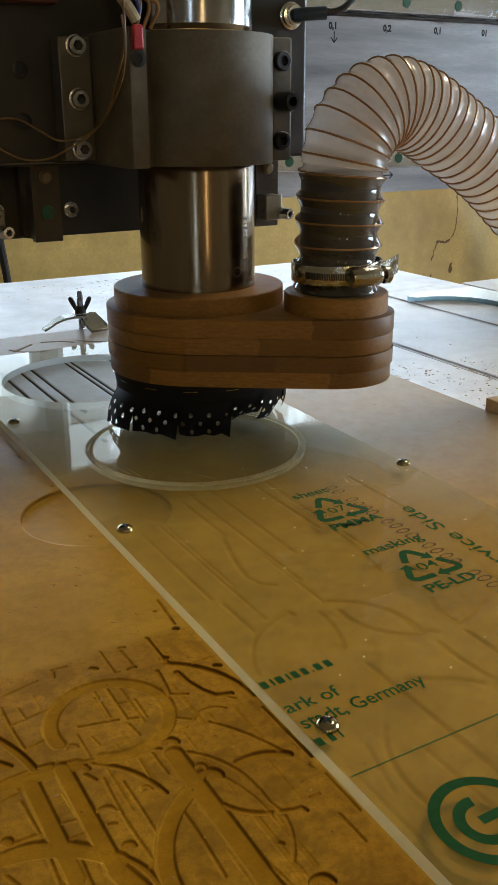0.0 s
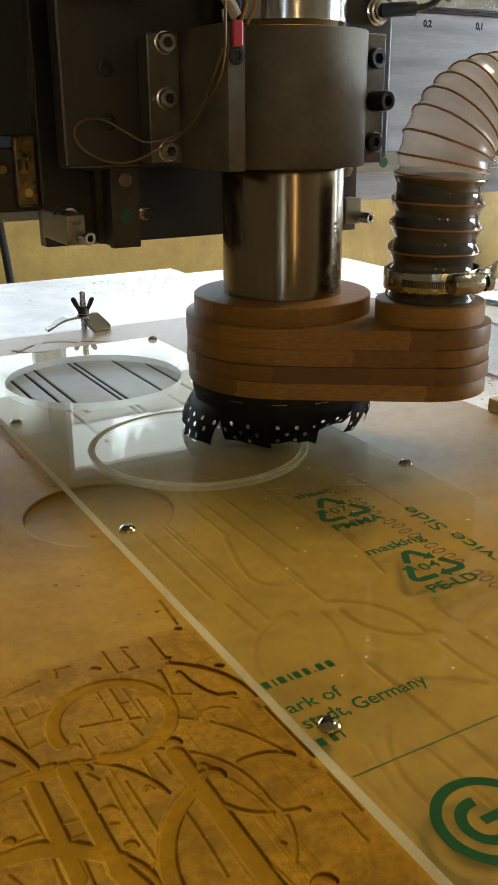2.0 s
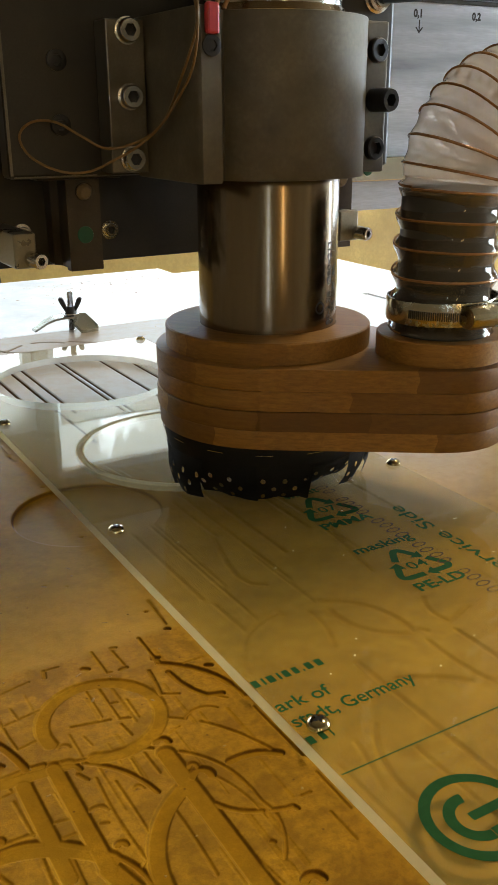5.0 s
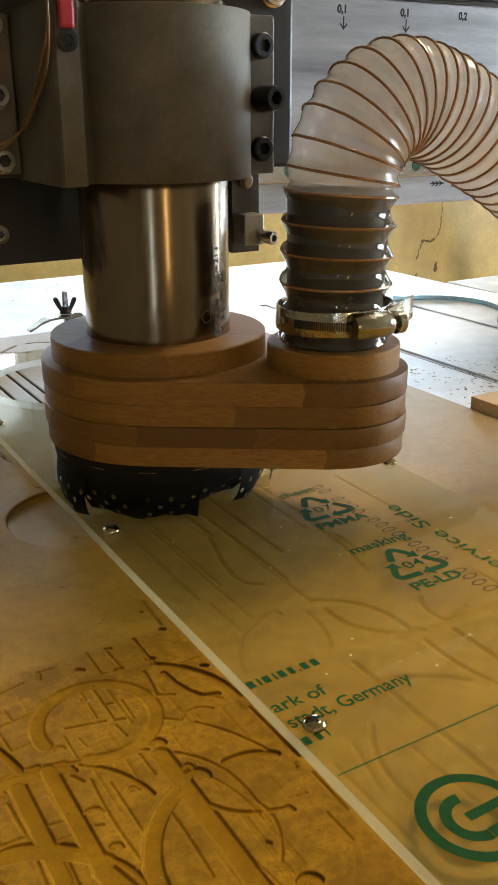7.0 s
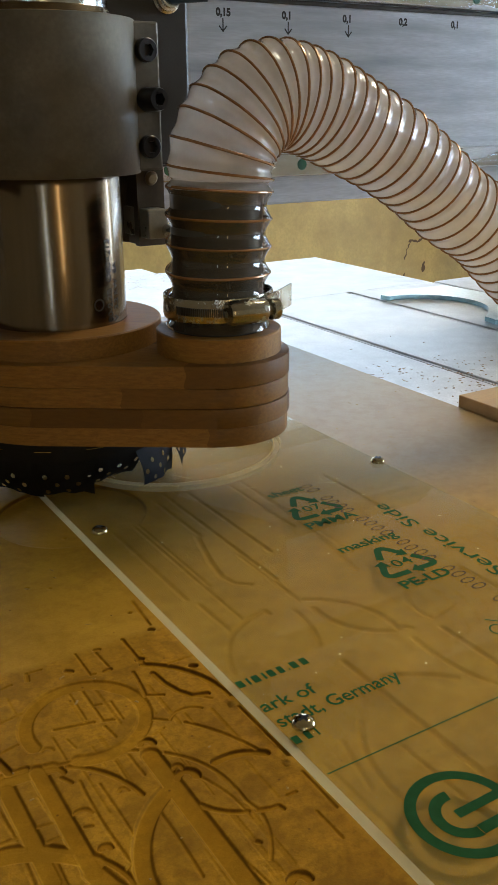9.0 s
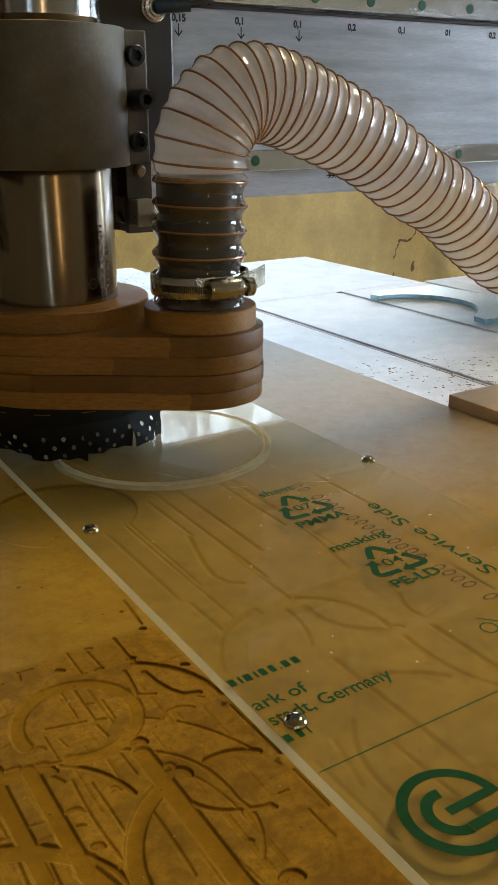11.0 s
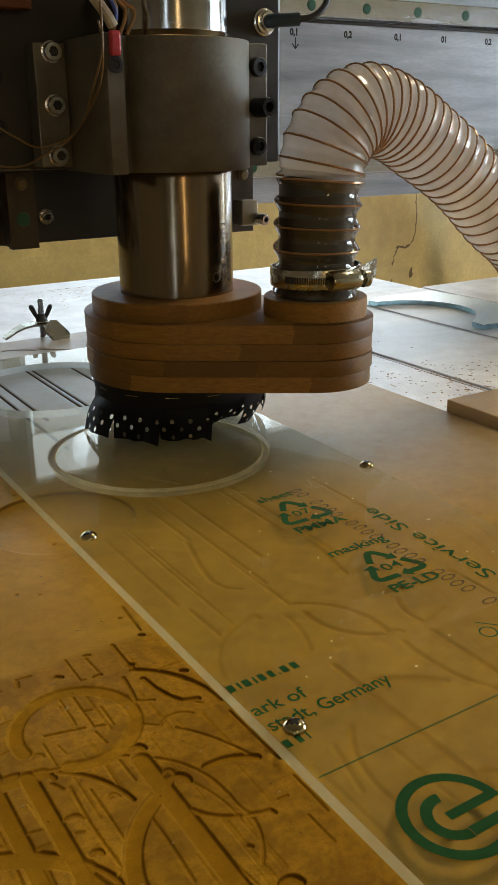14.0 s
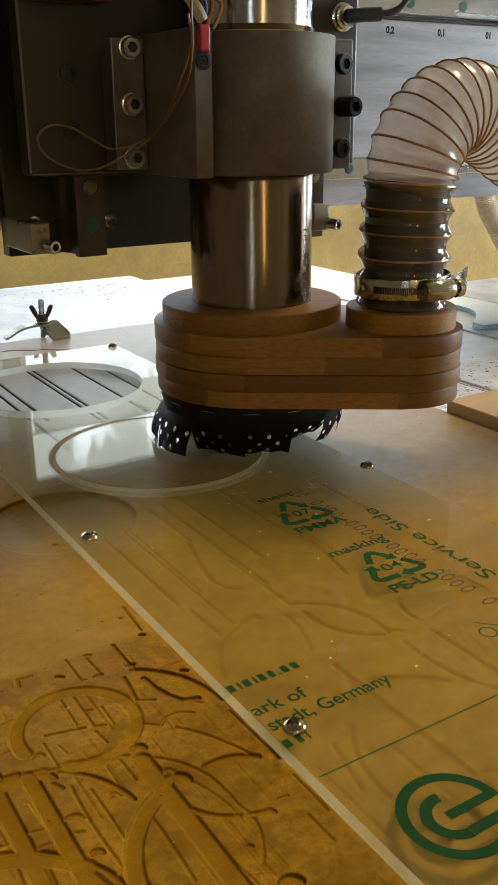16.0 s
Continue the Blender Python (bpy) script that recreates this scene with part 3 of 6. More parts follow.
arc(0.0104, -0.2190, 0.2010, 178, 186, 1.0, 0.5)
line(-0.1908, -0.2248, -0.1711, -0.2215, 1.1, 0.5)
line(-0.1890, -0.2405, -0.1823, -0.2390, 1.1, 0.5)
line(-0.1849, -0.2156, -0.1841, -0.2240, 0.9, 0.4)
line(-0.1556, -0.2201, -0.1560, -0.2383, 0.9, 0.45)
line(-0.1506, -0.2195, -0.1508, -0.2424, 1.2, 0.6)
line(-0.1508, -0.2321, -0.1475, -0.2327, 1.1, 0.5)
line(-0.1507, -0.2426, -0.1470, -0.2439, 1.4, 0.7)
line(-0.1683, -0.2381, -0.1541, -0.2414, 1.3, 0.7)
line(-0.1437, -0.2333, -0.1439, -0.2453, 1.0, 0.5)
line(-0.1514, -0.2460, -0.1505, -0.2536, 1.2, 0.6)
line(-0.1704, -0.2421, -0.1704, -0.2558, 0.9, 0.4)
line(-0.1662, -0.2457, -0.1652, -0.2517, 0.8, 0.35)
arc(-0.1747, -0.2483, 0.0021, -6, 144, 1.2, 0.5)
arc(-0.1665, -0.2371, 0.0208, -123, -87, 1.4, 0.7)
arc(-0.2684, -0.2074, 0.1409, -12, -5, 1.6, 0.8)
line(-0.1306, -0.2363, -0.1242, -0.2400, 1.3, 0.7)
arc(-0.2641, -0.2627, 0.0751, 9, 26, 3.0, 1.2)
line(-0.1997, -0.2423, -0.1968, -0.2463, 2.4, 1.0)
line(-0.1370, -0.2492, -0.1293, -0.2553, 1.1, 0.6)
arc(-0.1222, -0.2602, 0.0083, 35, 145, 1.1, 0.6)
line(-0.1332, -0.2584, -0.1380, -0.2601, 0.9, 0.4)
line(-0.1507, -0.2618, -0.1470, -0.2644, 1.5, 0.8)
arc(-0.1427, -0.2634, 0.0025, -14, 148, 2.6, 1.2)
line(-0.1505, -0.2655, -0.1501, -0.2775, 1.1, 0.5)
line(-0.1558, -0.2659, -0.1561, -0.2757, 1.0, 0.4)
arc(-0.1458, -0.2532, 0.0433, 12, 57, 3.0, 1.3)
arc(-0.1616, -0.2541, 0.0592, -2, 10, 2.0, 1.1)
line(-0.1213, -0.2245, -0.1206, -0.2325, 2.6, 1.2)
line(-0.1206, -0.2325, -0.1182, -0.2404, 2.6, 1.2)
line(-0.1182, -0.2404, -0.1149, -0.2462, 2.6, 1.2)
line(-0.1149, -0.2462, -0.1091, -0.2482, 2.6, 1.2)
line(-0.1123, -0.2485, -0.1092, -0.2520, 1.1, 0.5)
arc(-0.1856, -0.3108, 0.0795, 15, 40, 1.3, 0.7)
arc(-0.1224, -0.3051, 0.0207, 47, 100, 3.4, 1.3)
arc(-0.1649, -0.2990, 0.0382, -0, 47, 1.4, 0.7)
line(-0.1134, -0.2220, -0.1009, -0.2221, 0.8, 0.4)
line(-0.1015, -0.2543, -0.1005, -0.2570, 2.0, 1.0)
arc(-0.1385, -0.2802, 0.0014, -22, 154, 1.8, 0.9)
arc(-0.1380, -0.2862, 0.0034, -19, 145, 3.2, 1.3)
line(-0.2001, -0.2526, -0.1904, -0.2520, 1.6, 0.7)
line(-0.1904, -0.2520, -0.1839, -0.2527, 2.4, 0.9)
line(-0.1903, -0.2517, -0.1919, -0.2398, 1.6, 0.6)
arc(-0.1777, -0.2611, 0.0042, -4, 104, 2.4, 1.0)
line(-0.1750, -0.2638, -0.1730, -0.2679, 1.6, 0.7)
arc(-0.1947, -0.2920, 0.0405, 9, 54, 2.0, 1.0)
line(-0.2051, -0.2625, -0.1960, -0.2607, 1.0, 0.5)
line(-0.1989, -0.2537, -0.1976, -0.2597, 1.0, 0.4)
line(-0.1983, -0.2655, -0.1972, -0.2834, 1.1, 0.45)
line(-0.1848, -0.2687, -0.1842, -0.2810, 1.0, 0.4)
line(-0.1897, -0.2815, -0.1838, -0.2827, 1.0, 0.5)
line(-0.1890, -0.2894, -0.1838, -0.2894, 1.3, 0.6)
arc(-0.2072, -0.2803, 0.0009, -35, 155, 2.2, 0.9)
line(-0.2072, -0.2822, -0.1960, -0.2824, 1.3, 0.7)
arc(-0.2057, -0.3029, 0.0181, 58, 102, 2.6, 1.1)
line(-0.1903, -0.2906, -0.1837, -0.2965, 2.6, 1.1)
arc(-0.1754, -0.2849, 0.0033, 7, 123, 1.6, 0.8)
line(-0.1767, -0.2896, -0.1745, -0.2903, 1.2, 0.6)
arc(0.0495, -0.2880, 0.2206, 175, 185, 1.1, 0.5)
line(-0.1650, -0.2738, -0.1647, -0.2937, 1.0, 0.45)
line(-0.1647, -0.2937, -0.1648, -0.3015, 1.0, 0.45)
arc(-0.1594, -0.2811, 0.0016, -11, 151, 1.4, 0.6)
arc(-0.1745, -0.3015, 0.0015, -7, 145, 2.2, 0.9)
line(-0.1977, -0.2937, -0.1981, -0.3054, 1.1, 0.5)
line(-0.1897, -0.2983, -0.1900, -0.3100, 1.5, 0.7)
line(-0.2110, -0.2941, -0.2090, -0.2991, 1.4, 0.6)
line(-0.1707, -0.3061, -0.1698, -0.3110, 1.0, 0.5)
line(-0.1698, -0.3110, -0.1731, -0.3129, 1.0, 0.5)
arc(-0.1968, -0.3194, 0.0243, -2, 41, 2.0, 1.0)
line(-0.1834, -0.3045, -0.1835, -0.3138, 1.0, 0.5)
arc(-0.1207, -0.2908, 0.0217, -154, -111, 1.8, 0.9)
line(-0.1255, -0.3124, -0.1211, -0.3141, 1.8, 0.9)
line(-0.1211, -0.3141, -0.1186, -0.3144, 1.8, 0.9)
line(-0.1186, -0.3144, -0.1180, -0.3162, 1.8, 0.9)
line(-0.1283, -0.2908, -0.1264, -0.2992, 1.2, 0.6)
line(-0.1264, -0.2992, -0.1265, -0.3068, 1.2, 0.6)
line(-0.1265, -0.3068, -0.1253, -0.3120, 1.2, 0.6)
arc(-0.1829, -0.3118, 0.0540, -3, 25, 1.0, 0.4)
arc(-0.1613, -0.3090, 0.0365, -39, -9, 1.2, 0.6)
line(-0.1135, -0.3119, -0.1101, -0.3120, 1.2, 0.6)
arc(-0.1302, -0.3441, 0.0030, -1, 135, 3.0, 1.2)
line(-0.1026, -0.3050, -0.1028, -0.3250, 1.1, 0.7)
line(-0.1094, -0.3232, -0.1092, -0.3367, 1.1, 0.55)
arc(-0.5169, -0.3015, 0.3637, -4, 1, 1.2, 0.55)
line(-0.1410, -0.3224, -0.1384, -0.3397, 0.8, 0.35)
line(-0.1054, -0.2281, -0.1043, -0.2292, 2.4, 1.5)
line(-0.1230, -0.2127, -0.1218, -0.2124, 2.0, 1.2)
line(-0.1328, -0.3239, -0.1323, -0.3245, 1.6, 0.9)
line(-0.1027, -0.2619, -0.1024, -0.2796, 1.1, 0.9)
line(-0.1024, -0.2796, -0.1020, -0.2952, 1.1, 0.9)
# broad bands with worn shoulders
BROAD = len(STROKES)
line(-0.1437, -0.2690, -0.1434, -0.3700, 7.0, 1.1)
line(-0.1930, -0.2590, -0.1930, -0.3050, 6.0, 1.0)
line(-0.1811, -0.2560, -0.1812, -0.3080, 6.0, 1.1)
arc(-0.2143, -0.3294, 0.0429, 35, 100, 6.0, 1.0)
line(-0.1812, -0.3080, -0.1730, -0.3350, 7.0, 1.0)
arc(-0.1562, -0.2388, 0.0224, -118, 192, 5.6, 0.75)
arc(-0.1266, -0.3263, 0.0428, 115, 185, 6.0, 1.1)
line(-0.2060, -0.2545, -0.1760, -0.2570, 5.5, 0.8)
NARROW = len(STROKES)
# faint strips of earlier passes across the carved part
rnd = random.Random(21)
for _ in range(34):
    x, y = rnd.uniform(-0.225, -0.108), rnd.uniform(-0.335, -0.205)
    line(x, y, x, y - rnd.uniform(0.008, 0.030), rnd.uniform(0.5, 2.4), rnd.uniform(0.10, 0.24))
# torn notches and pits beside the sheet
line(-0.1046, -0.1674, -0.1064, -0.1905, 1.2, 1.0)
line(-0.1052, 0.086, -0.1052, 0.060, 2.0, 1.2)
line(-0.1060, 0.055, -0.1048, 0.042, 2.4, 1.4)
for x, y, d in ((-0.1078, -0.1941, 2.6), (-0.104, -0.0085, 1.8), (-0.1079, -0.0854, 2.2), (-0.143, -0.1289, 1.1), (-0.1337, -0.135, 0.7), (-0.1214, -0.2122, 2.4),
                (-0.1047, -0.2285, 2.6), (-0.1011, -0.2538, 2.4), (-0.1100, -0.176, 1.2), (-0.1225, -0.2150, 1.4)):
    line(x, y, x + 0.0006, y - 0.0004, d, 1.6)
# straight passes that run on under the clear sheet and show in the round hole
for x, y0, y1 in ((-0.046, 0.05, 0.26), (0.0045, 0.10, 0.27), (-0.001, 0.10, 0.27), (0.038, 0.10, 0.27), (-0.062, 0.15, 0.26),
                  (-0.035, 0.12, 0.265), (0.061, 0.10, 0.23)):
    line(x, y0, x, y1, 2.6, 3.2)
# shallow passes under the clear sheet
UNDER = len(STROKES)
line(-0.0829, -0.0941, -0.0825, -0.1798, 2.2, 0.6)
line(-0.0699, -0.0737, -0.0695, -0.1704, 2.0, 0.6)
line(-0.0673, -0.0772, -0.0669, -0.1736, 1.6, 0.5)
line(-0.0450, -0.0718, -0.0446, -0.1233, 2.2, 0.6)
line(-0.0466, -0.1233, -0.0545, -0.1530, 2.6, 0.7)
line(-0.0545, -0.1530, -0.0571, -0.1690, 2.6, 0.7)
line(-0.0571, -0.1690, -0.0547, -0.1787, 2.6, 0.7)
line(-0.0547, -0.1787, -0.0493, -0.1829, 2.6, 0.7)
line(-0.0363, -0.0603, -0.0359, -0.1852, 2.2, 0.6)
line(-0.0226, -0.0672, -0.0222, -0.1584, 2.4, 0.7)
line(0.0046, -0.0724, 0.0050, -0.1399, 2.2, 0.6)
line(0.0131, -0.0685, 0.0135, -0.1217, 2.0, 0.5)
line(-0.0795, -0.1868, -0.0786, -0.2162, 2.2, 0.6)
line(-0.0695, -0.1736, -0.0691, -0.2089, 1.6, 0.5)
line(-0.0382, -0.1547, -0.0378, -0.2090, 2.2, 0.6)
line(-0.0790, -0.2160, -0.0672, -0.2096, 2.6, 0.7)
line(-0.0672, -0.2096, -0.0568, -0.2075, 2.6, 0.7)
line(-0.0568, -0.2075, -0.0564, -0.2107, 2.6, 0.7)
arc(-0.0518, -0.2436, 0.0383, -13, 65, 2.8, 0.8)
arc(-0.0124, -0.2549, 0.0031, 10, 125, 2.6, 0.7)
arc(-0.0046, -0.2231, 0.0316, 171, 247, 3.0, 0.8)
arc(0.0800, -0.2730, 0.0943, 173, 195, 2.6, 0.7)
line(-0.0110, -0.2974, -0.0054, -0.3079, 2.2, 0.6)
line(0.0029, -0.2612, 0.0033, -0.3011, 2.6, 0.8)
arc(0.0241, -0.2456, 0.0206, 137, 202, 2.4, 0.6)
line(0.0050, -0.2534, 0.0213, -0.2490, 2.0, 0.5)
line(-0.0502, -0.2591, -0.0498, -0.3495, 2.6, 0.8)
arc(-0.0609, -0.3305, 0.0568, 42, 72, 3.0, 0.8)
arc(-0.0403, -0.2556, 0.0549, 134, 166, 2.2, 0.5)
arc(-0.1001, -0.2170, 0.0553, -29, 2, 2.2, 0.5)
arc(-0.0300, -0.3289, 0.0518, 139, 186, 2.2, 0.6)
line(-0.0815, -0.2998, -0.0876, -0.3236, 2.0, 0.5)
arc(-0.0456, -0.3433, 0.0039, 5, 143, 3.0, 0.8)
arc(-0.3472, -0.1171, 0.3601, -13, 4, 2.2, 0.6)
line(0.0135, -0.1275, 0.0139, -0.1668, 2.0, 0.5)
line(0.0139, -0.1668, 0.0134, -0.1822, 2.0, 0.5)
line(0.0628, -0.0899, 0.0632, -0.1447, 2.2, 0.6)
line(0.0503, -0.2247, 0.0499, -0.2518, 2.0, 0.5)
line(-0.0643, -0.3133, -0.0639, -0.3612, 2.0, 0.5)
line(-0.0941, -0.3062, -0.0937, -0.3490, 2.0, 0.5)
arc(0.0, 0.352, 0.034, 200, 265, 2.4, 1.6)
line(-0.030, 0.331, -0.008, 0.351, 2.4, 1.8)
arc(0.004, 0.320, 0.034, 35, 90, 2.4, 1.8)
line(0.039, 0.342, 0.062, 0.323, 2.4, 1.8)


def relief(X, Y):
    """Depth of the old cuts at points of the board, in metres."""
    H = np.zeros_like(X)
    for k, (kind, a, b, c, d, half, deep) in enumerate(STROKES):
        wall = 0.0015 if k >= UNDER else 0.0010 if BROAD <= k < NARROW else 0.0006
        if kind == "line":
            dx, dy = c - a, d - b
            t = np.clip(((X - a) * dx + (Y - b) * dy) / (dx * dx + dy * dy), 0, 1)
            dist = np.hypot(X - a - t * dx, Y - b - t * dy)
        else:
            ang = np.degrees(np.arctan2(Y - b, X - a))
            mid, span = (d[0] + d[1]) / 2, (d[1] - d[0]) / 2
            off = np.abs((ang - mid + 180) % 360 - 180)
            rr = np.hypot(X - a, Y - b)
            e0 = np.hypot(X - a - c * math.cos(radians(d[0])), Y - b - c * math.sin(radians(d[0])))
            e1 = np.hypot(X - a - c * math.cos(radians(d[1])), Y - b - c * math.sin(radians(d[1])))
            dist = np.where(off <= span, np.abs(rr - c), np.minimum(e0, e1))
        H = np.maximum(H, deep * np.clip((half + wall / 2 - dist) / wall, 0, 1))
    # a round pocket whose floor runs out towards the front
    pocket = np.clip((0.0430 - np.hypot(X + 0.0936, Y + 0.0592)) / 0.0010, 0, 1) * np.clip((Y + 0.102) / 0.052, 0, 1)
    return np.maximum(H, 0.0024 * pocket)


def board_top(x0, x1, y0, y1, step):
    """A patch of the board's top as a fine grid with the cuts sunk into it."""
    xs = np.linspace(x0, x1, int(round((x1 - x0) / step)) + 1)
    ys = np.linspace(y0, y1, int(round((y1 - y0) / step)) + 1)
    X, Y = np.meshgrid(xs, ys)
    Z = MDF_Z - relief(X, Y)
    n = len(xs)
    verts = np.stack([X, Y, Z], -1).reshape(-1, 3)
    i = np.arange((len(ys) - 1) * n).reshape(len(ys) - 1, n)[:, :-1].ravel()
    faces = np.stack([i, i + 1, i + n + 1, i + n], 1)
    me = bpy.data.meshes.new("board_top")
    me.vertices.add(len(verts))
    me.vertices.foreach_set("co", verts.ravel())
    me.loops.add(faces.size)
    me.loops.foreach_set("vertex_index", faces.ravel().astype(np.int32))
    me.polygons.add(len(faces))
    me.polygons.foreach_set("loop_start", np.arange(0, faces.size, 4, dtype=np.int32))
    me.update()
    me.validate()
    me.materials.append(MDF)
    me.shade_smooth()
    ob = new("board_top", me)
    ob.parent = spoil
    return ob


spoil = thing("spoilboard", "scarred brown MDF spoilboard with milled grooves, flat on the table", "spoilboard")
SP = (-0.40, 0.2325, -0.70, 0.39)
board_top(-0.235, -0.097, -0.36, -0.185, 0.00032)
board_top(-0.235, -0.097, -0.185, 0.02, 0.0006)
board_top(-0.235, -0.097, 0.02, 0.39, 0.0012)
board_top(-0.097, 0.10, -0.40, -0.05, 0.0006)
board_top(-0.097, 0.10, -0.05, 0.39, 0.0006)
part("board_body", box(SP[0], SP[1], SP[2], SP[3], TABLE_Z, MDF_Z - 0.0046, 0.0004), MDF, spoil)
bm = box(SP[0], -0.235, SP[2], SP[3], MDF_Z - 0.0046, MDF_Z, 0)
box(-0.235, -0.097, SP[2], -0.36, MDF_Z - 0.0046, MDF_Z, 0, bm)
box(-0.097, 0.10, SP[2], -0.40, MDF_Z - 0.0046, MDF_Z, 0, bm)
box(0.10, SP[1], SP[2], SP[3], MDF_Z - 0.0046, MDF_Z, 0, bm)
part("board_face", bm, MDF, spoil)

# ---------------------------------------------------------------- acrylic sheet
sheet = thing("acrylic_sheet", "clear acrylic sheet with printed film, half-cut circle and round hole", "plastic sheet")
XL, XR, Y0, Y1 = -0.1013, 0.0985, -0.47, 0.300
HOLE = (-0.003, 0.192, 0.0737)
R_IN, R_OUT = 0.0691, 0.0736


def circle(bm, cx, cy, r, z, n=128):
    return [bm.verts.new((cx + r * math.cos(2 * math.pi * i / n), cy + r * math.sin(2 * math.pi * i / n), z)) for i in range(n)]


def loop_edges(bm, vs):
    return [bm.edges.new((a, b)) for a, b in zip(vs, vs[1:] + vs[:1])]


def sheet_face(z, groove):
    bm = bmesh.new()
    rect = [bm.verts.new(p) for p in ((XL, Y0, z), (XR, Y0, z), (XR, Y1, z), (XL, Y1, z))]
    edges = loop_edges(bm, rect) + loop_edges(bm, circle(bm, *HOLE, z))
    if groove:
        edges += loop_edges(bm, circle(bm, 0, 0, R_OUT, z))
    bmesh.ops.triangle_fill(bm, edges=edges, use_beauty=True, normal=(0, 0, 1))
    if groove:
        bm.faces.new(circle(bm, 0, 0, R_IN, z))
    return bm


def walls(cx, cy, r, z0, z1, n=128):
    bm = bmesh.new()
    a, b = circle(bm, cx, cy, r, z0, n), circle(bm, cx, cy, r, z1, n)
    for i in range(n):
        bm.faces.new((a[i], a[(i + 1) % n], b[(i + 1) % n], b[i]))
    return bm


top = part("sheet_face", sheet_face(0.0, True), ACRYLIC, sheet, "clear glossy acrylic face")
low = part("sheet_underside", sheet_face(-SHEET_T + 0.0003, False), ACRYLIC_LOW, sheet)
for o in (top, low):
    o.visible_shadow = False
corners = [(XL, Y0), (XR, Y0), (XR, Y1), (XL, Y1)]
for k, ((ax, ay), (bx, by)) in enumerate(zip(corners, corners[1:] + corners[:1])):
    bm = bmesh.new()
    n = 60 if ay != by else 12
    prev = None
    for i in range(n + 1):
        x, y = ax + (bx - ax) * i / n, ay + (by - ay) * i / n
        v = (bm.verts.new((x, y, 0)), bm.verts.new((x, y, -SHEET_T + 0.0003)))
        if prev:
            bm.faces.new((prev[0], v[0], v[1], prev[1]))
        prev = v
    edge = part("sheet_edge", bm, ACRYLIC_CUT if k in (0, 3) else ACRYLIC_LOW, sheet, "pale sawn acrylic edge" if k in (0, 3) else "clear polished edge")
    edge.visible_shadow = False
part("hole_edge", walls(*HOLE, -SHEET_T + 0.0003, 0), ACRYLIC_RIM, sheet, "milled rim of the round hole", True)
# the groove that is being cut: two walls, a rough floor and swarf teeth
gz = -0.0035
bm = walls(0, 0, R_OUT, gz, 0.0)
join(bm, walls(0, 0, R_IN, gz, 0.0))
n = 128
a, b = circle(bm, 0, 0, R_IN, gz, n), circle(bm, 0, 0, R_OUT, gz, n)
for i in range(n):
    bm.faces.new((a[i], a[(i + 1) % n], b[(i + 1) % n], b[i]))
part("cut_groove", bm, ACRYLIC_GROOVE, sheet, "milky freshly milled ring groove")
bm = bmesh.new()
rnd = random.Random(5)
for i in range(560):
    an = 2 * math.pi * i / 560 + rnd.uniform(-0.0012, 0.0012)
    r0 = R_IN + rnd.uniform(-0.0005, 0.0001)
    l, w = rnd.uniform(0.0010, 0.0015), 0.00018
    if i % 4 == 0:
        r0 = R_OUT - rnd.uniform(0.0, 0.0005)
    ca, sa = math.cos(an), math.sin(an)
    vs = [bm.verts.new((ca * r - sa * s, sa * r + ca * s, z)) for r, s, z in
          ((r0, -w, 0.0001), (r0, w, 0.0001), (r0 + l, w, 0.0001), (r0 + l, -w, 0.0001), (r0 + l / 2, 0, rnd.uniform(0.0003, 0.0006)))]
    for k in range(4):
        bm.faces.new((vs[k], vs[(k + 1) % 4], vs[4]))
ob = part("swarf", bm, ACRYLIC_CUT, sheet, "fine white acrylic swarf along the groove")
ob["kind"] = "stuff"


# printed film
def flat(x, y, angle=0.0, squeeze=1.0):
    c, s = math.cos(radians(angle)), math.sin(radians(angle))
    return lambda u, v: (x + c * u * squeeze - s * v, y + s * u * squeeze + c * v, 0.0005)


def printed(text, x, y, length, size, angle=0.0, ink=GREEN_INK, bold=0.00012):
    lettering(text, size, ink, sheet, flat(x, y, angle, length / max(width_of(text, size), 1e-6)), "printed_word", bold=bold)


printed("sheet", 0.0066, -0.1141, 0.0233, 0.0100, bold=0.00022)
printed("PMMA", 0.0027, -0.1592, 0.0315, 0.0100, bold=0.00028)
printed("masking", 0.0004, -0.1905, 0.0363, 0.0100, bold=0.00022)
printed("PE-LD", 0.0036, -0.2355, 0.0283, 0.0100, bold=0.00028)
printed("Service Side", 0.0572, -0.2490, 0.0945, 0.0128, 90, bold=0.00008)
printed("ark of", -0.1010, -0.2780, 0.0242, 0.0096)
printed("stadt, Germany", -0.1005, -0.2885, 0.0564, 0.0098)
printed("07", 0.0138, -0.1402, 0.0112, 0.0098, bold=0.00006)
printed("04", 0.0138, -0.2168, 0.0112, 0.0098, bold=0.00006)


def strokes_flat(name, quads, ink, z=0.00035, label=""):
    bm = bmesh.new()
    for q in quads:
        bm.faces.new([bm.verts.new((x, y, z)) for x, y in q])
    return part(name, bm, ink, sheet, label)


def bar(x, y, w, h):
    return [(x, y), (x + w, y), (x + w, y + h), (x, y + h)]


x = -0.1010
for wide in (0.0036, 0.0014, 0.0038, 0.0014, 0.0036, 0.0031, 0.0010, 0.0038, 0.0038):
    strokes_flat("printed_bar", [bar(x, -0.2604, wide * 0.8, 0.0046 if wide > 0.0012 else 0.0012)], GREEN_INK)
    x += wide + 0.0010
x = -0.1010
for wide in (0.0042, 0.0034, 0.0012):
    strokes_flat("printed_bar", [bar(x, -0.2988, wide * 0.7, 0.0042)], GREEN_INK)
    x += wide + 0.0012
strokes_flat("printed_line", [bar(-0.1005, -0.3170, 0.199, 0.0006)], GREEN_INK, 0.00030)
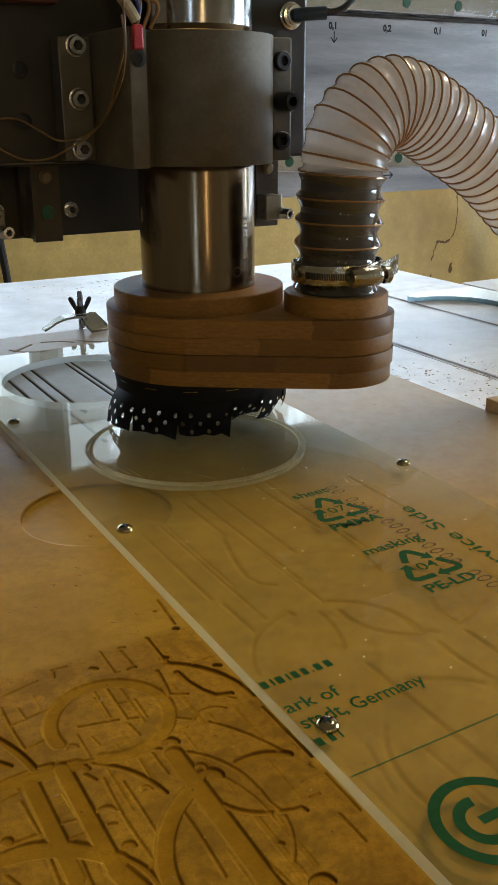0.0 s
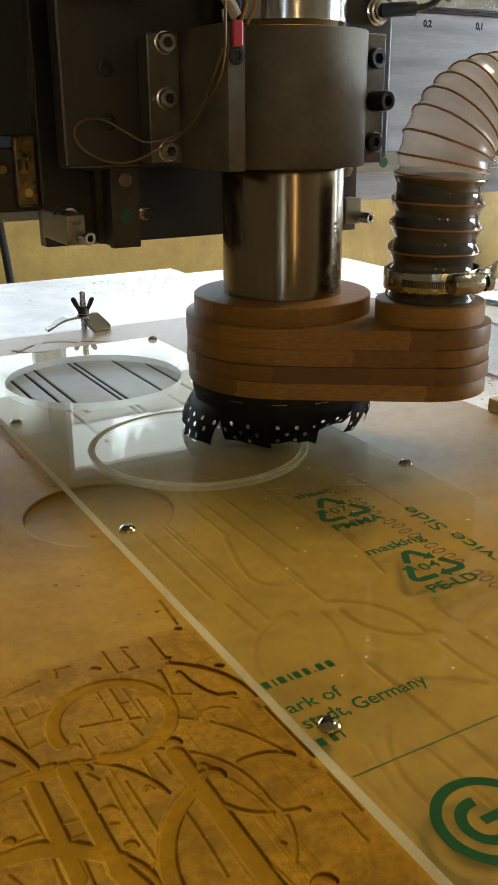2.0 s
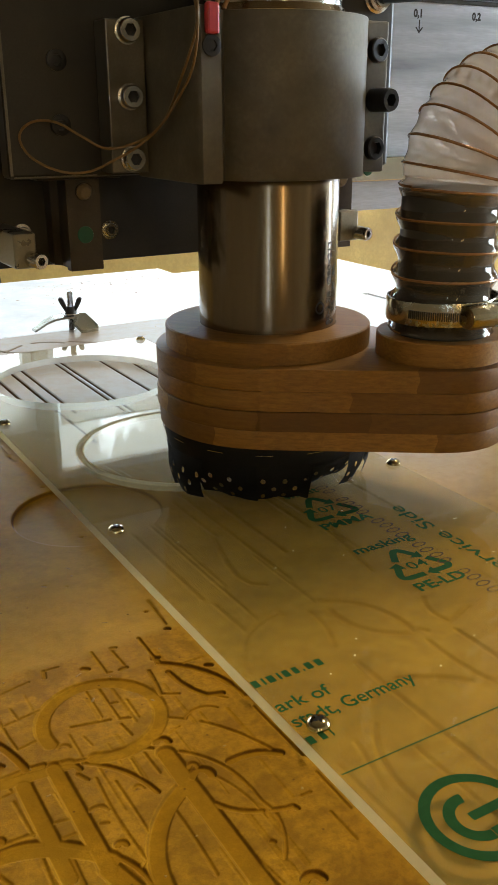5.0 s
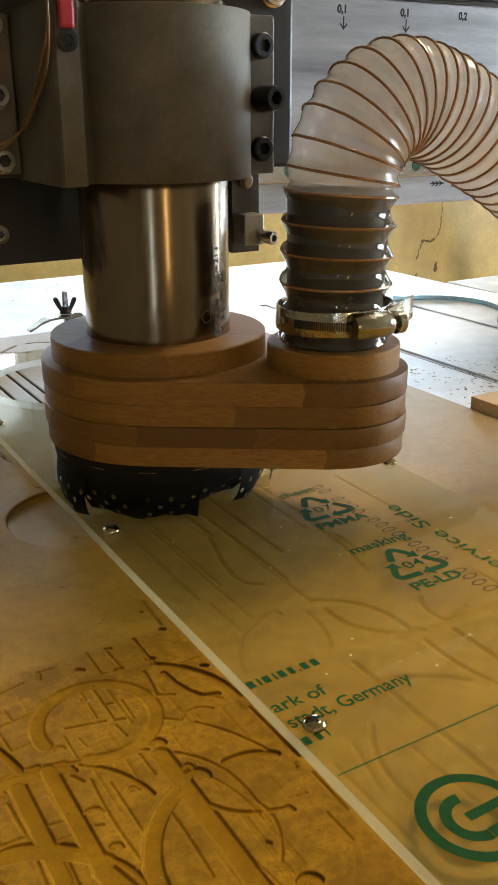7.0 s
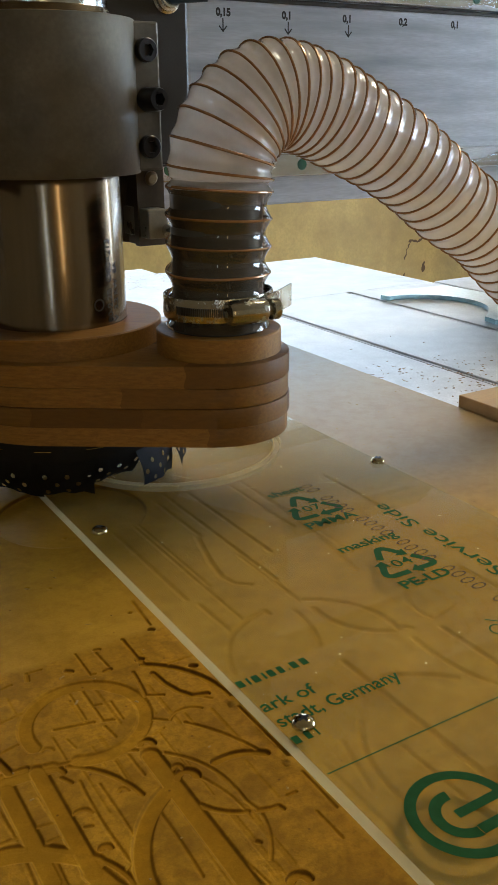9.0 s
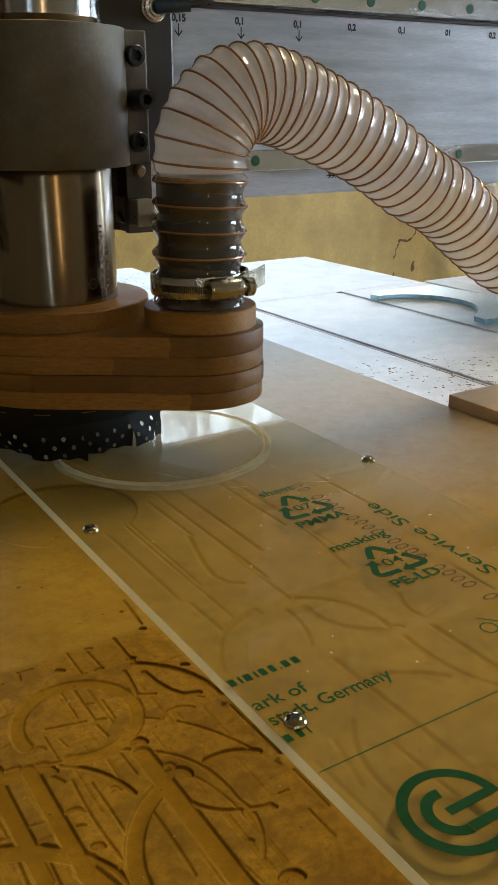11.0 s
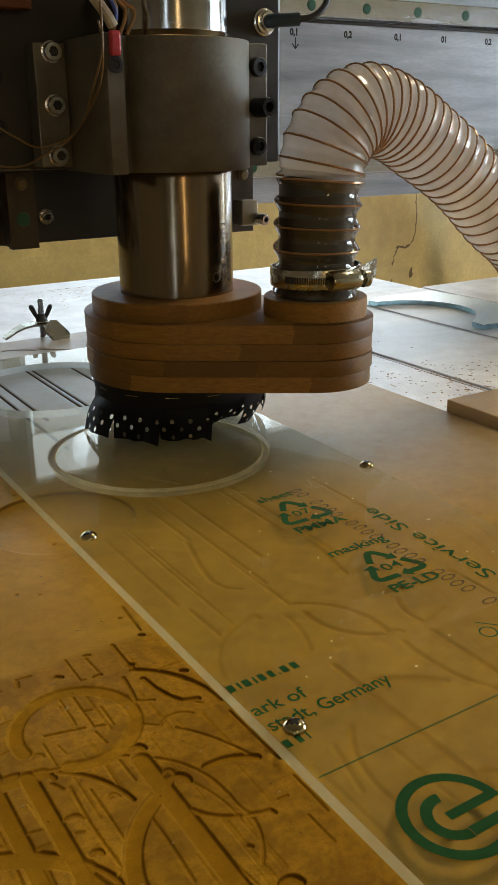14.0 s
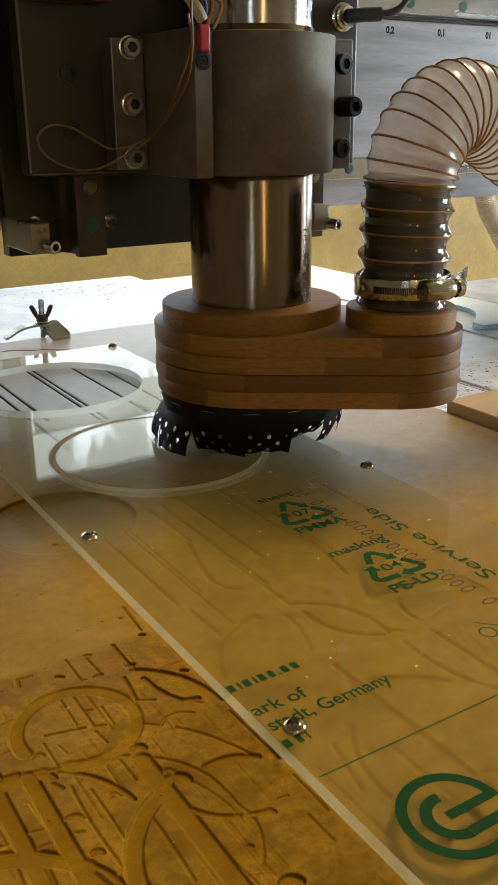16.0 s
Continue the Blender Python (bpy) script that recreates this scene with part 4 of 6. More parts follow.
# batch marks, too faint to read
for i in range(24):
    if i % 5 != 2:
        cx, cy = 0.0345 + 0.0006 * (i % 2), -0.110 - i * 0.0067
        q = []
        for k in range(16):
            a, e = 2 * math.pi * k / 16, 2 * math.pi * (k + 1) / 16
            q.append([(cx + r * 2.0 * math.cos(t), cy + r * math.sin(t)) for r, t in ((0.0016, a), (0.0022, a), (0.0022, e), (0.0016, e))])
        strokes_flat("printed_mark", q, GREY_INK, 0.00032)


def chasing_arrows(x, y, s, w):
    """Three bent bands, each round one rounded corner of a triangle and ending in a head."""
    corner = [Vector((math.cos(a), math.sin(a))) * s for a in (math.pi / 2 + k * 2 * math.pi / 3 for k in range(3))]
    for k in range(3):
        C, P, Q = corner[k], corner[k - 2], corner[k - 1]
        A, B = C.lerp(P, 0.44), C.lerp(Q, 0.36)
        A1, B1 = C.lerp(P, 0.20), C.lerp(Q, 0.20)
        path = [A] + [A1 * (1 - t) ** 2 + C * 2 * t * (1 - t) + B1 * t * t for t in (i / 8 for i in range(9))] + [B]
        quads = []
        sides = []
        for i, p in enumerate(path):
            d = (path[min(i + 1, len(path) - 1)] - path[max(i - 1, 0)]).normalized()
            o = Vector((-d.y, d.x)) * w / 2
            sides.append((p + o, p - o))
        for (a, b), (e, f) in zip(sides, sides[1:]):
            quads.append([(x + v.x, y + v.y) for v in (a, b, f, e)])
        d = (Q - C).normalized()
        o = Vector((-d.y, d.x))
        quads.append([(x + v.x, y + v.y) for v in (B + o * w * 1.15, B - o * w * 1.15, B + d * w * 1.35)])
        strokes_flat("printed_arrow", quads, GREEN_INK, 0.00020)


chasing_arrows(0.0195, -0.1366, 0.0192, 0.0038)
chasing_arrows(0.0195, -0.2130, 0.0192, 0.0038)


def ring_segment(x, y, r0, r1, a0, a1, n=40):
    pts = []
    for i in range(n):
        a, b = radians(a0 + (a1 - a0) * i / n), radians(a0 + (a1 - a0) * (i + 1) / n)
        pts.append([(x + r * math.cos(t), y + r * math.sin(t)) for r, t in ((r0, a), (r1, a), (r1, b), (r0, b))])
    return pts


LX, LY = -0.0741, -0.3537
EM = ring_segment(LX, LY, 0.0150, 0.0189, -4, 339, 80) + ring_segment(LX - 0.001, LY, 0.0064, 0.0104, 78, 270, 40)
BARS = [bar(LX - 0.003, LY - 0.0016, 0.0185, 0.0036), bar(LX - 0.001, LY - 0.0104, 0.0165, 0.0040)]
strokes_flat("printed_emblem", EM, GREEN_INK, 0.00036, "green ring emblem")
strokes_flat("printed_emblem", BARS, GREEN_INK, 0.00072, "green strokes inside the ring emblem")

strokes_flat("printed_symbol", ring_segment(0.0148, -0.2828, 0.0034, 0.0042, 0, 360), GREEN_INK, 0.00036, "green ring of a printed sign")
strokes_flat("printed_symbol", [[(0.0157, -0.2736), (0.0151, -0.2741), (0.0262, -0.2858), (0.0268, -0.2853)]], GREEN_INK, 0.00036, "green stroke of a printed sign")

for x, y, l, a in ((-0.060, -0.030, 0.030, 100), (-0.056, -0.036, 0.022, 96), (-0.018, -0.062, 0.034, 120), (-0.030, -0.070, 0.024, 112), (0.055, -0.115, 0.018, 150), (0.048, -0.108, 0.012, 70), (0.010, -0.095, 0.020, 160)):
    c, q = math.cos(radians(a)), math.sin(radians(a))
    strokes_flat("scratch", [[(x - q * 0.00014, y + c * 0.00014), (x + q * 0.00014, y - c * 0.00014), (x + c * l, y + q * l)]], ACRYLIC_CUT, 0.00015, "fine pale scratch")

# ---------------------------------------------------------------- screws, clamp, loose things


def pan_screw(x, y):
    ob = thing("screw", "shiny pan-head screw holding the clear sheet down", "screw", "screws in the sheet", at=pose(x, y, 0.0004, 0, 0, x * 900))
    bm = lathe([(0, 0.0012), (0.0012, 0.0012), (0.0016, 0.0040), (0.0032, 0.0038), (0.0052, 0.0026), (0.0061, 0.0010), (0.0061, 0), (0, 0)], 28)
    part("screw_head", bm, SCREW_STEEL, ob, "", True)
    bm = box(-0.0030, 0.0030, -0.0007, 0.0007, 0.0030, 0.00415, 0)
    box(-0.0007, 0.0007, -0.0030, 0.0030, 0.0031, 0.00420, 0, bm)
    part("cross_slot", bm, BLACK_BOLT, ob, "dark cross recess")
    ob.scale = (0.74, 0.74, 0.74)
    return ob


for x, y in ((-0.0947, 0.1040), (-0.0934, -0.1018), (0.0958, -0.1013), (-0.0925, -0.2910), (0.0937, 0.2885), (-0.0945, 0.2885)):
    pan_screw(x, y)

clamp = thing("hold_down_clamp", "shiny bent steel clamp with a wing nut on the board", "clamp", at=pose(0.060, 0.392, MDF_Z))
bm = bmesh.new()
prev = None
for x, z in ((-0.0385, 0.0001), (-0.0335, 0.0030), (-0.0265, 0.0080), (-0.0185, 0.0115), (-0.0100, 0.0132), (0.0020, 0.0138)):
    half = 0.0055 + 0.0065 * (x + 0.0385) / 0.04
    vs = [bm.verts.new((x, s * half - 0.26 * x, z + t)) for s, t in ((-1, 0), (1, 0), (1, 0.0024), (-1, 0.0024))]
    if prev:
        for k in range(4):
            bm.faces.new((prev[k], prev[(k + 1) % 4], vs[(k + 1) % 4], vs[k]))
    else:
        bm.faces.new(vs)
    prev = vs
bm.faces.new(prev)
own = bmesh.new()
tread = [(-0.0010, 0.0118, 0.0136), (0.0190, 0.0070, 0.0124), (0.0232, -0.0170, 0.0036), (0.0215, -0.0205, 0.0001), (0.0030, -0.0225, 0.0001), (-0.0030, -0.0110, 0.0080)]
lo, hi = [[own.verts.new((x, y, z + t)) for x, y, z in tread] for t in (0.0, 0.0026)]
own.faces.new(lo)
own.faces.new(hi)
for k in range(len(tread)):
    own.faces.new((lo[k], lo[(k + 1) % len(tread)], hi[(k + 1) % len(tread)], hi[k]))
join(bm, own)
bmesh.ops.bevel(bm, geom=bm.edges[:], offset=0.0004, segments=2, affect="EDGES")
part("strap", bm, plain("plated_strap", (0.40, 0.40, 0.37), 0.22, 1.0), clamp, "bent plated steel strap")
part("threaded_rod", lathe([(0, 0), (0.0032, 0), *[(0.0032 - 0.0003 * (i % 2), 0.001 + i * 0.0006) for i in range(66)], (0, 0.0410)], 14), RAIL_STEEL, clamp, "", True)
part("nut_collar", lathe([(0, 0.0175), (0.0062, 0.0175), (0.0062, 0.0195), (0.0048, 0.0230), (0.0040, 0.0250), (0, 0.0250)], 20), DARK_STEEL, clamp, "", True)
for s in (-1, 1):
    bm = bmesh.new()
    vs = [(0.0030, 0.0195), (0.0055, 0.0195), (0.0095, 0.0262), (0.0122, 0.0318), (0.0118, 0.0340), (0.0095, 0.0348), (0.0072, 0.0330), (0.0045, 0.0262)]
    f = bm.faces.new([bm.verts.new((s * x, -0.0024, z)) for x, z in vs])
    ext = bmesh.ops.extrude_face_region(bm, geom=[f])
    for g in ext["geom"]:
        if isinstance(g, bmesh.types.BMVert):
            g.co.y = 0.0024
    bmesh.ops.bevel(bm, geom=bm.edges[:], offset=0.0006, segments=2, affect="EDGES")
    bmesh.ops.transform(bm, matrix=pose(0, 0, 0, 0, 0, -25), verts=bm.verts)
    part("wing", bm, DARK_STEEL, clamp)
part("base_washer", lathe([(0, 0.0145), (0.0085, 0.0172), (0.0085, 0.0180), (0, 0.0180)], 24), CHROME, clamp, "", True)

board = thing("loose_board", "pale wooden board lying flat on the machine table", "board")
part("board_blank", box(0.2345, 0.56, -0.42, -0.0293, TABLE_Z, 0.003, 0.0008), BOARD_WOOD, board)

strip = thing("plastic_offcut", "broken plastic sheet with pale blue film on the table", "plastic offcut")
OUTLINE = [(0.514 + 0.0745 * math.cos(radians(a)), 0.316 + 0.0745 * math.sin(radians(a))) for a in range(88, -54, -4)]
OUTLINE += [(0.548, 0.246), (0.530, 0.2334), (0.527, 0.2135), (0.552, 0.2105), (0.632, 0.205), (0.640, 0.330), (0.632, 0.412), (0.545, 0.420), (0.512, 0.4036)]
bm = bmesh.new()
for z in (TABLE_Z + 0.0003, TABLE_Z + 0.0060):
    bm.faces.new([bm.verts.new((x, y, z)) for x, y in OUTLINE])
bmesh.ops.triangulate(bm, faces=bm.faces[:])
part("offcut_plate", bm, BLUE_PLASTIC, strip)
bm = bmesh.new()
lo, hi = [[bm.verts.new((x, y, z)) for x, y in OUTLINE] for z in (TABLE_Z + 0.0003, TABLE_Z + 0.0060)]
for i in range(len(OUTLINE)):
    j = (i + 1) % len(OUTLINE)
    bm.faces.new((lo[i], lo[j], hi[j], hi[i]))
part("offcut_edge", bm, BLUE_EDGE, strip, "light blue cut edge")


def scatter(name, label, count, pick, material, seed, size, parent=None):
    """Loose chips: small bent slivers."""
    r = random.Random(seed)
    bm = bmesh.new()
    for _ in range(count):
        x, y, z = pick(r)
        l, w, h = r.choice((0.5, 0.7, 0.9, 1.0, 1.3, 2.2)) * size, r.uniform(0.3, 0.8) * size, r.uniform(0.1, 0.4) * size
        a = r.uniform(0, 6.3)
        ca, sa = math.cos(a), math.sin(a)
        vs = [bm.verts.new((x + ca * u * l - sa * v * w, y + sa * u * l + ca * v * w, z + t * h + 0.0001)) for u, v, t in
              ((-1, -1, 0), (1, -0.7, 0), (0.8, 1, 0), (-0.9, 0.8, 0), (-0.6, -0.5, 1), (0.7, -0.3, 0.8), (0.5, 0.6, 1), (-0.5, 0.5, 0.7))]
        for q in ((0, 1, 5, 4), (1, 2, 6, 5), (2, 3, 7, 6), (3, 0, 4, 7), (4, 5, 6, 7)):
            bm.faces.new([vs[i] for i in q])
    ob = part(name, bm, material, parent)
    return tagged(ob, label, "wood chips", kind="stuff")


def on_table(r):
    """Chips lie in loose drifts on both sides of the slots, with a few strays."""
    while True:
        cx, cy, spread = r.choice(((0.292, 0.112, 0.016), (0.318, 0.082, 0.020), (0.352, 0.062, 0.016), (0.345, 0.118, 0.024), (0.405, 0.095, 0.026), (0.33, 0.03, 0.02), (0.36, 0.10, 0.075)))
        x, y = r.gauss(cx, 1.3 * spread), r.gauss(cy, spread)
        if 0.24 < x < 0.64 and y > -0.02:
            return x, y, TABLE_Z


def on_board(r):
    while True:
        x, y = r.uniform(-0.23, 0.22), r.uniform(-0.35, 0.36)
        if x < -0.11 or x > 0.105:
            return x, y, MDF_Z


scatter("table_chips", "brown wood chips scattered over the aluminium table", 170, on_table, CHIP_WOOD, 3, 0.0013)
scatter("table_dust", "pale brown sawdust along the table's far edge", 620,
        lambda r: (min(0.64, r.gauss(0.30, 0.10)), min(0.752, r.gauss(0.715, 0.05)), TABLE_Z), plain("sawdust", (0.56, 0.35, 0.21), 0.8), 5, 0.0010)
scatter("board_dust", "tan dust flecks and slivers on the spoilboard", 210, on_board, plain("fibre_dust", (0.44, 0.27, 0.07), 0.8), 4, 0.0007)
scatter("sheet_dust", "tiny pale swarf flecks on the clear sheet", 38,
        lambda r: (r.uniform(-0.09, 0.09), r.uniform(-0.36, 0.08), 0.0), ACRYLIC_CUT, 8, 0.0007)

# far hose hanging against the partition
far = thing("hanging_hose", "pale ribbed hose hanging before the plywood partition", "hose")
pts = smooth_path([(1.605, 1.30, 0.30), (1.630, 1.30, 0.10), (1.656, 1.30, 0.0), (1.712, 1.30, -0.08), (1.80, 1.30, -0.18), (1.9, 1.30, -0.26), (2.3, 1.30, -0.30)], 16)
part("hose_tube", tube([p for p in pts], 0.026, 14), clear_plastic("far_hose", (0.9, 0.9, 0.9), 0.3, (0.7, 0.66, 0.6), 0.3), far, "", True)
bm = None
for i in range(0, len(pts) - 1, 1):
    p, q = pts[i], pts[i + 1]
    bm = lathe([(0.026, -0.002), (0.0285, 0), (0.026, 0.002)], 14, bm, facing(*p, q - p))
part("hose_ribs", bm, HOSE_CLEAR, far)

lampfix = thing("wall_lamp", "tall warm tube lamp fixed to the wall", "wall lamp")
part("lamp_housing", box(-0.53, -0.33, -3.498, -3.45, 0.28, 1.72, 0.004), FRAME_PAINT, lampfix)
part("tube_cover", box(-0.485, -0.375, -3.449, -3.415, 0.30, 1.70, 0.004), LAMP_GLOW, lampfix, "glowing warm tube cover")

# housing for the added fill light overhead
overfix = thing("ceiling_fill", "added warm-white fill lamp, out of view under the ceiling", "ceiling lamp")
part("lamp_housing", box(1.44, 1.76, -0.07, 0.67, 2.09, CEIL_Z, 0.004), FRAME_PAINT, overfix)
part("tube_cover", box(1.46, 1.74, -0.05, 0.65, 2.055, 2.088, 0.004), LAMP_GLOW, overfix, "glowing warm tube cover")

cord = thing("hanging_cable", "black cable hanging before the plywood partition", "cable")
part("cable_strand", tube(smooth_path([(0.240, 1.42, 0.10), (0.243, 1.42, 0.0), (0.252, 1.42, -0.10), (0.262, 1.42, -0.25), (0.27, 1.42, -0.6), (0.28, 1.42, FLOOR_Z + 0.012), (0.45, 1.41, FLOOR_Z + 0.010)], 8), 0.0085, 10), BLACK_CABLE, cord, "", True)

# ---------------------------------------------------------------- gantry beam (travels along y)
MOVES = []      # (thing, how)
beam = thing("gantry_beam", "scuffed aluminium gantry beam with steel rails and pen marks", "gantry beam")
MOVES.append((beam, "y"))
BY = 0.147
BX0, BX1 = -0.75, 1.35
part("beam_body", box(BX0, BX1, BY, BY + 0.11, 0.136, 0.40, 0.0015), BEAM_ALU, beam)
for z0, z1 in ((0.159, 0.1775), (0.2935, 0.312)):
    part("linear_rail", box(BX0 + 0.01, BX1 - 0.01, BY - 0.011, BY - 0.0003, z0, z1, 0.0012), RAIL_STEEL, beam, "ground steel linear rail")
# dark strip stands in for the shadow gap below the upper rail
part("rail_shadow_strip", box(BX0 + 0.01, BX1 - 0.01, BY - 0.004, BY - 0.0003, 0.2895, 0.2925, 0.0004), DARK_STEEL, beam, "dark strip for the shadow gap under the rail")
for z in (0.1683, 0.3025):
    for i in range(-10, 19):
        x = 0.1965 + 0.0618 * i
        bm = lathe([(0, 0.0006), (0.0042, 0.0006), (0.0046, 0), (0, 0)], 20, None, facing(x, BY - 0.0111, z, (0, -1, 0)))
        part("rail_cap", bm, GREEN_CAP, beam, "green cap in a rail hole")


def on_beam(x, z, turn=0.0):
    c, s = math.cos(turn), math.sin(turn)
    return lambda u, v: (x + c * u - s * v, BY - 0.0004, z + s * u + c * v)


def pen(points, width=0.0011):
    bm = None
    for (x0, z0), (x1, z1) in zip(points, points[1:]):
        d = Vector((x1 - x0, z1 - z0)).normalized() * width / 2
        o = Vector((-d.y, d.x))
        q = [(x0 + o.x - d.x, z0 + o.y - d.y), (x1 + o.x + d.x, z1 + o.y + d.y), (x1 - o.x + d.x, z1 - o.y + d.y), (x0 - o.x - d.x, z0 - o.y - d.y)]
        own = bmesh.new()
        own.faces.new([own.verts.new((x, BY - 0.0005, z)) for x, z in q])
        bm = join(bm, own)
    return part("pen_mark", bm, BLACK_INK, beam, "black felt-pen arrow")


for i, word in enumerate(("0,15", "0,1", "0,1", "0,2", "0,1", "01", "0,2")):
    x = 0.1285 + 0.0602 * i
    lettering(word, 0.0076, BLACK_INK, beam, on_beam(x - 0.006, 0.279), "pen_number", "handwritten black number", 0.0004)
    if i < 3:
        pen([(x, 0.2765), (x, 0.2685)])
        pen([(x - 0.003, 0.2715), (x, 0.268), (x + 0.003, 0.2715)])
pen([(0.3085, 0.1485), (0.3085, 0.1555)])
pen([(0.3085, 0.152), (0.3215, 0.152)])
pen([(0.3185, 0.155), (0.322, 0.152), (0.3185, 0.149)])
pen([(0.284, 0.152), (0.299, 0.152)])
for dx in (0.002, 0.006, 0.010):
    pen([(0.284 + dx, 0.1535), (0.287 + dx, 0.152), (0.284 + dx, 0.1500)])

# ---------------------------------------------------------------- x carriage and z slide
carriage = thing("z_axis_carriage", "dark steel carriage plates with rails and socket screws", "machine carriage")
MOVES.append((carriage, "xy"))
part("back_plate", box(-0.1328, 0.100, 0.094, 0.106, 0.123, 0.45, 0.0008), DARK_STEEL, carriage, "large dark steel back plate")
# bright strip paints the highlight along the back plate's bevel
part("lit_worn_edge", box(-0.1334, -0.1329, 0.0942, 0.1058, 0.1235, 0.449, 0), FLANGE_ALU, carriage, "bright plate edge, worn and lit")
for x0, x1 in ((-0.125, -0.065), (0.040, 0.098)):
    for z0, z1 in ((0.152, 0.190), (0.286, 0.322)):
        part("bearing_block", box(x0, x1, 0.1063, 0.134, z0, z1, 0.001), DARK_STEEL, carriage)
part("bearing_block", box(-0.178, -0.1335, 0.104, 0.134, 0.147, 0.1885, 0.001), DARK_STEEL, carriage)
# dark plate added before the beam, left of the carriage
part("added_side_plate", box(-0.33, -0.1275, 0.1065, 0.1180, 0.196, 0.45, 0.001), plain("navy_plate", (0.012, 0.013, 0.018), 0.5), carriage, "added dark plate before the beam's left part")
greasy = surface("greasy_brass", (0.08, 0.05, 0.016), (0.30, 0.20, 0.075), rough=0.35, metal=0.7, scale=160, bump=0.4)
part("end_seal", box(-0.1490, -0.1345, 0.0965, 0.1030, 0.1505, 0.1965, 0.0016), greasy, carriage, "greasy brass-coloured end seal")
part("grease_nipple", tube([(-0.1450, 0.0965, 0.1790), (-0.1455, 0.0895, 0.1785), (-0.1465, 0.0860, 0.1740)], 0.0030, 12), BRASS, carriage, "brass grease nipple", True)
part("grease_elbow", lathe([(0, 0), (0.0042, 0), (0.0042, 0.005), (0.0028, 0.008), (0, 0.008)], 14, None, facing(-0.1555, 0.1030, 0.1760, (-0.3, -1, -0.1))), greasy, carriage, "brass grease fitting", True)
part("seal_screw", lathe([(0, 0.002), (0.0028, 0.002), (0.0030, 0), (0, 0)], 14, None, facing(-0.1420, 0.0964, 0.1600, (0, -1, 0))), BRASS, carriage, "", True)
# vertical rails, their lower ends show below the slide
for x in (-0.0892, 0.0892):
    w = 0.0099
    bm = ring_of([(x - w, 0.0935), (x - w, 0.083), (x - w + 0.003, 0.078), (x - w + 0.003, 0.066), (x - w, 0.061), (x - w, 0.0545),
                  (x + w, 0.0545), (x + w, 0.061), (x + w - 0.003, 0.066), (x + w - 0.003, 0.078), (x + w, 0.083), (x + w, 0.0935)],
                 0.1245, 0.30, 0.0004)
    rail = part("vertical_rail", bm, RAIL_BROWN, carriage, "dark vertical guide rail")
    part("rail_cap", lathe([(0, 0.0006), (0.0046, 0.0006), (0.0049, 0), (0, 0)], 20, None, facing(x, 0.0544, 0.1448, (0, -1, 0))), GREEN_CAP, rail, "green cap")
    part("grease_lump", lathe([(0, 0.004), (0.003, 0.0036), (0.0048, 0.0018), (0.0044, 0), (0, 0)], 14, None, facing(x, 0.0544, 0.1690, (0.1, -1, -0.2))), plain("old_grease", (0.20, 0.14, 0.07), 0.3), rail, "lump of old grease", True)
    socket_screw(carriage, -0.0590 if x < 0 else 0.0590, 0.0938, 0.1418, (0, -1, 0), 0.0042, 0.004, CHROME, washer=0.0058)
    socket_screw(carriage, x - 0.0255, 0.0938, 0.1430, (0, -1, 0), 0.0042, 0.004, CHROME, washer=0.0058)
for x0, x1, sx in ((-0.1352, -0.1228, -0.1262), (0.0805, 0.0952, 0.0935)):
    stop = part("stop_block", box(x0, x1, 0.0410, 0.0937, 0.1305, 0.1495, 0.0009), STOP_ALU, carriage, "small bright aluminium stop block")
    socket_screw(stop, sx, 0.0408, 0.1358, (0.25, -1, -0.05), 0.0043, 0.0105, CHROME, label="bright socket screw")
    part("tapped_hole", lathe([(0, 0.0002), (0.0036, 0.0002), (0.0036, -0.001), (0, -0.001)], 18, None, facing((x0 + x1) / 2, 0.055, 0.1496, (0, 0, 1))), BLACK_BOLT, stop, "dark tapped hole", True)
bm = box(-0.137, 0.108, 0.029, 0.045, 0.178, 0.45, 0.0024)
part("slide_plate", bm, DARK_STEEL, carriage, "dark brown steel slide plate")
for z in (0.2355, 0.2045, 0.285):
    socket_screw(carriage, -0.1083, 0.0292, z, (0, -1, 0), 0.0052, 0.0018, BLACK_BOLT)
part("slide_bearing", box(-0.118, -0.069, 0.0452, 0.0775, 0.176, 0.21, 0.001), DARK_STEEL, carriage)
part("slide_bearing", box(0.069, 0.105, 0.0452, 0.0775, 0.176, 0.21, 0.001), DARK_STEEL, carriage)
part("cover_strip", box(-0.13, -0.085, 0.014, 0.0288, 0.2730, 0.33, 0.0008), plain("rust_plate", (0.16, 0.055, 0.03), 0.5, 0.3), carriage, "rust-brown plate")

# slide plate: bare worn edges
part("lit_worn_edge", box(-0.1368, -0.1354, 0.0284, 0.0289, 0.1800, 0.449, 0), FLANGE_ALU, carriage, "bright plate edge, worn and lit")
part("lit_worn_edge", box(-0.1350, -0.0900, 0.0284, 0.0289, 0.1786, 0.1794, 0), FLANGE_ALU, carriage, "bright plate edge, worn and lit")

# ---------------------------------------------------------------- spindle mount
mount = thing("spindle_mount", "grey aluminium spindle clamp bolted round the motor spindle", "spindle mount")
MOVES.append((mount, "xy"))
MZ0, MZ1 = 0.1775, 0.2565
EAR_X, BOLT_X = 0.0590, 0.0500
outline = []
for i in range(33):
    a = radians(-146 + i * (146 + 8) / 32 * 0.93)
    outline.append((0.0525 * math.cos(a), 0.0525 * math.sin(a)))
outline += [(0.0525, 0.0288), (-0.0655, 0.0288), (-0.0660, -0.0420), (-0.0640, -0.0450), (-0.0535, -0.0450), (-0.0480, -0.0335)]
bm = ring_of(outline, MZ0, MZ1, 0.0007)
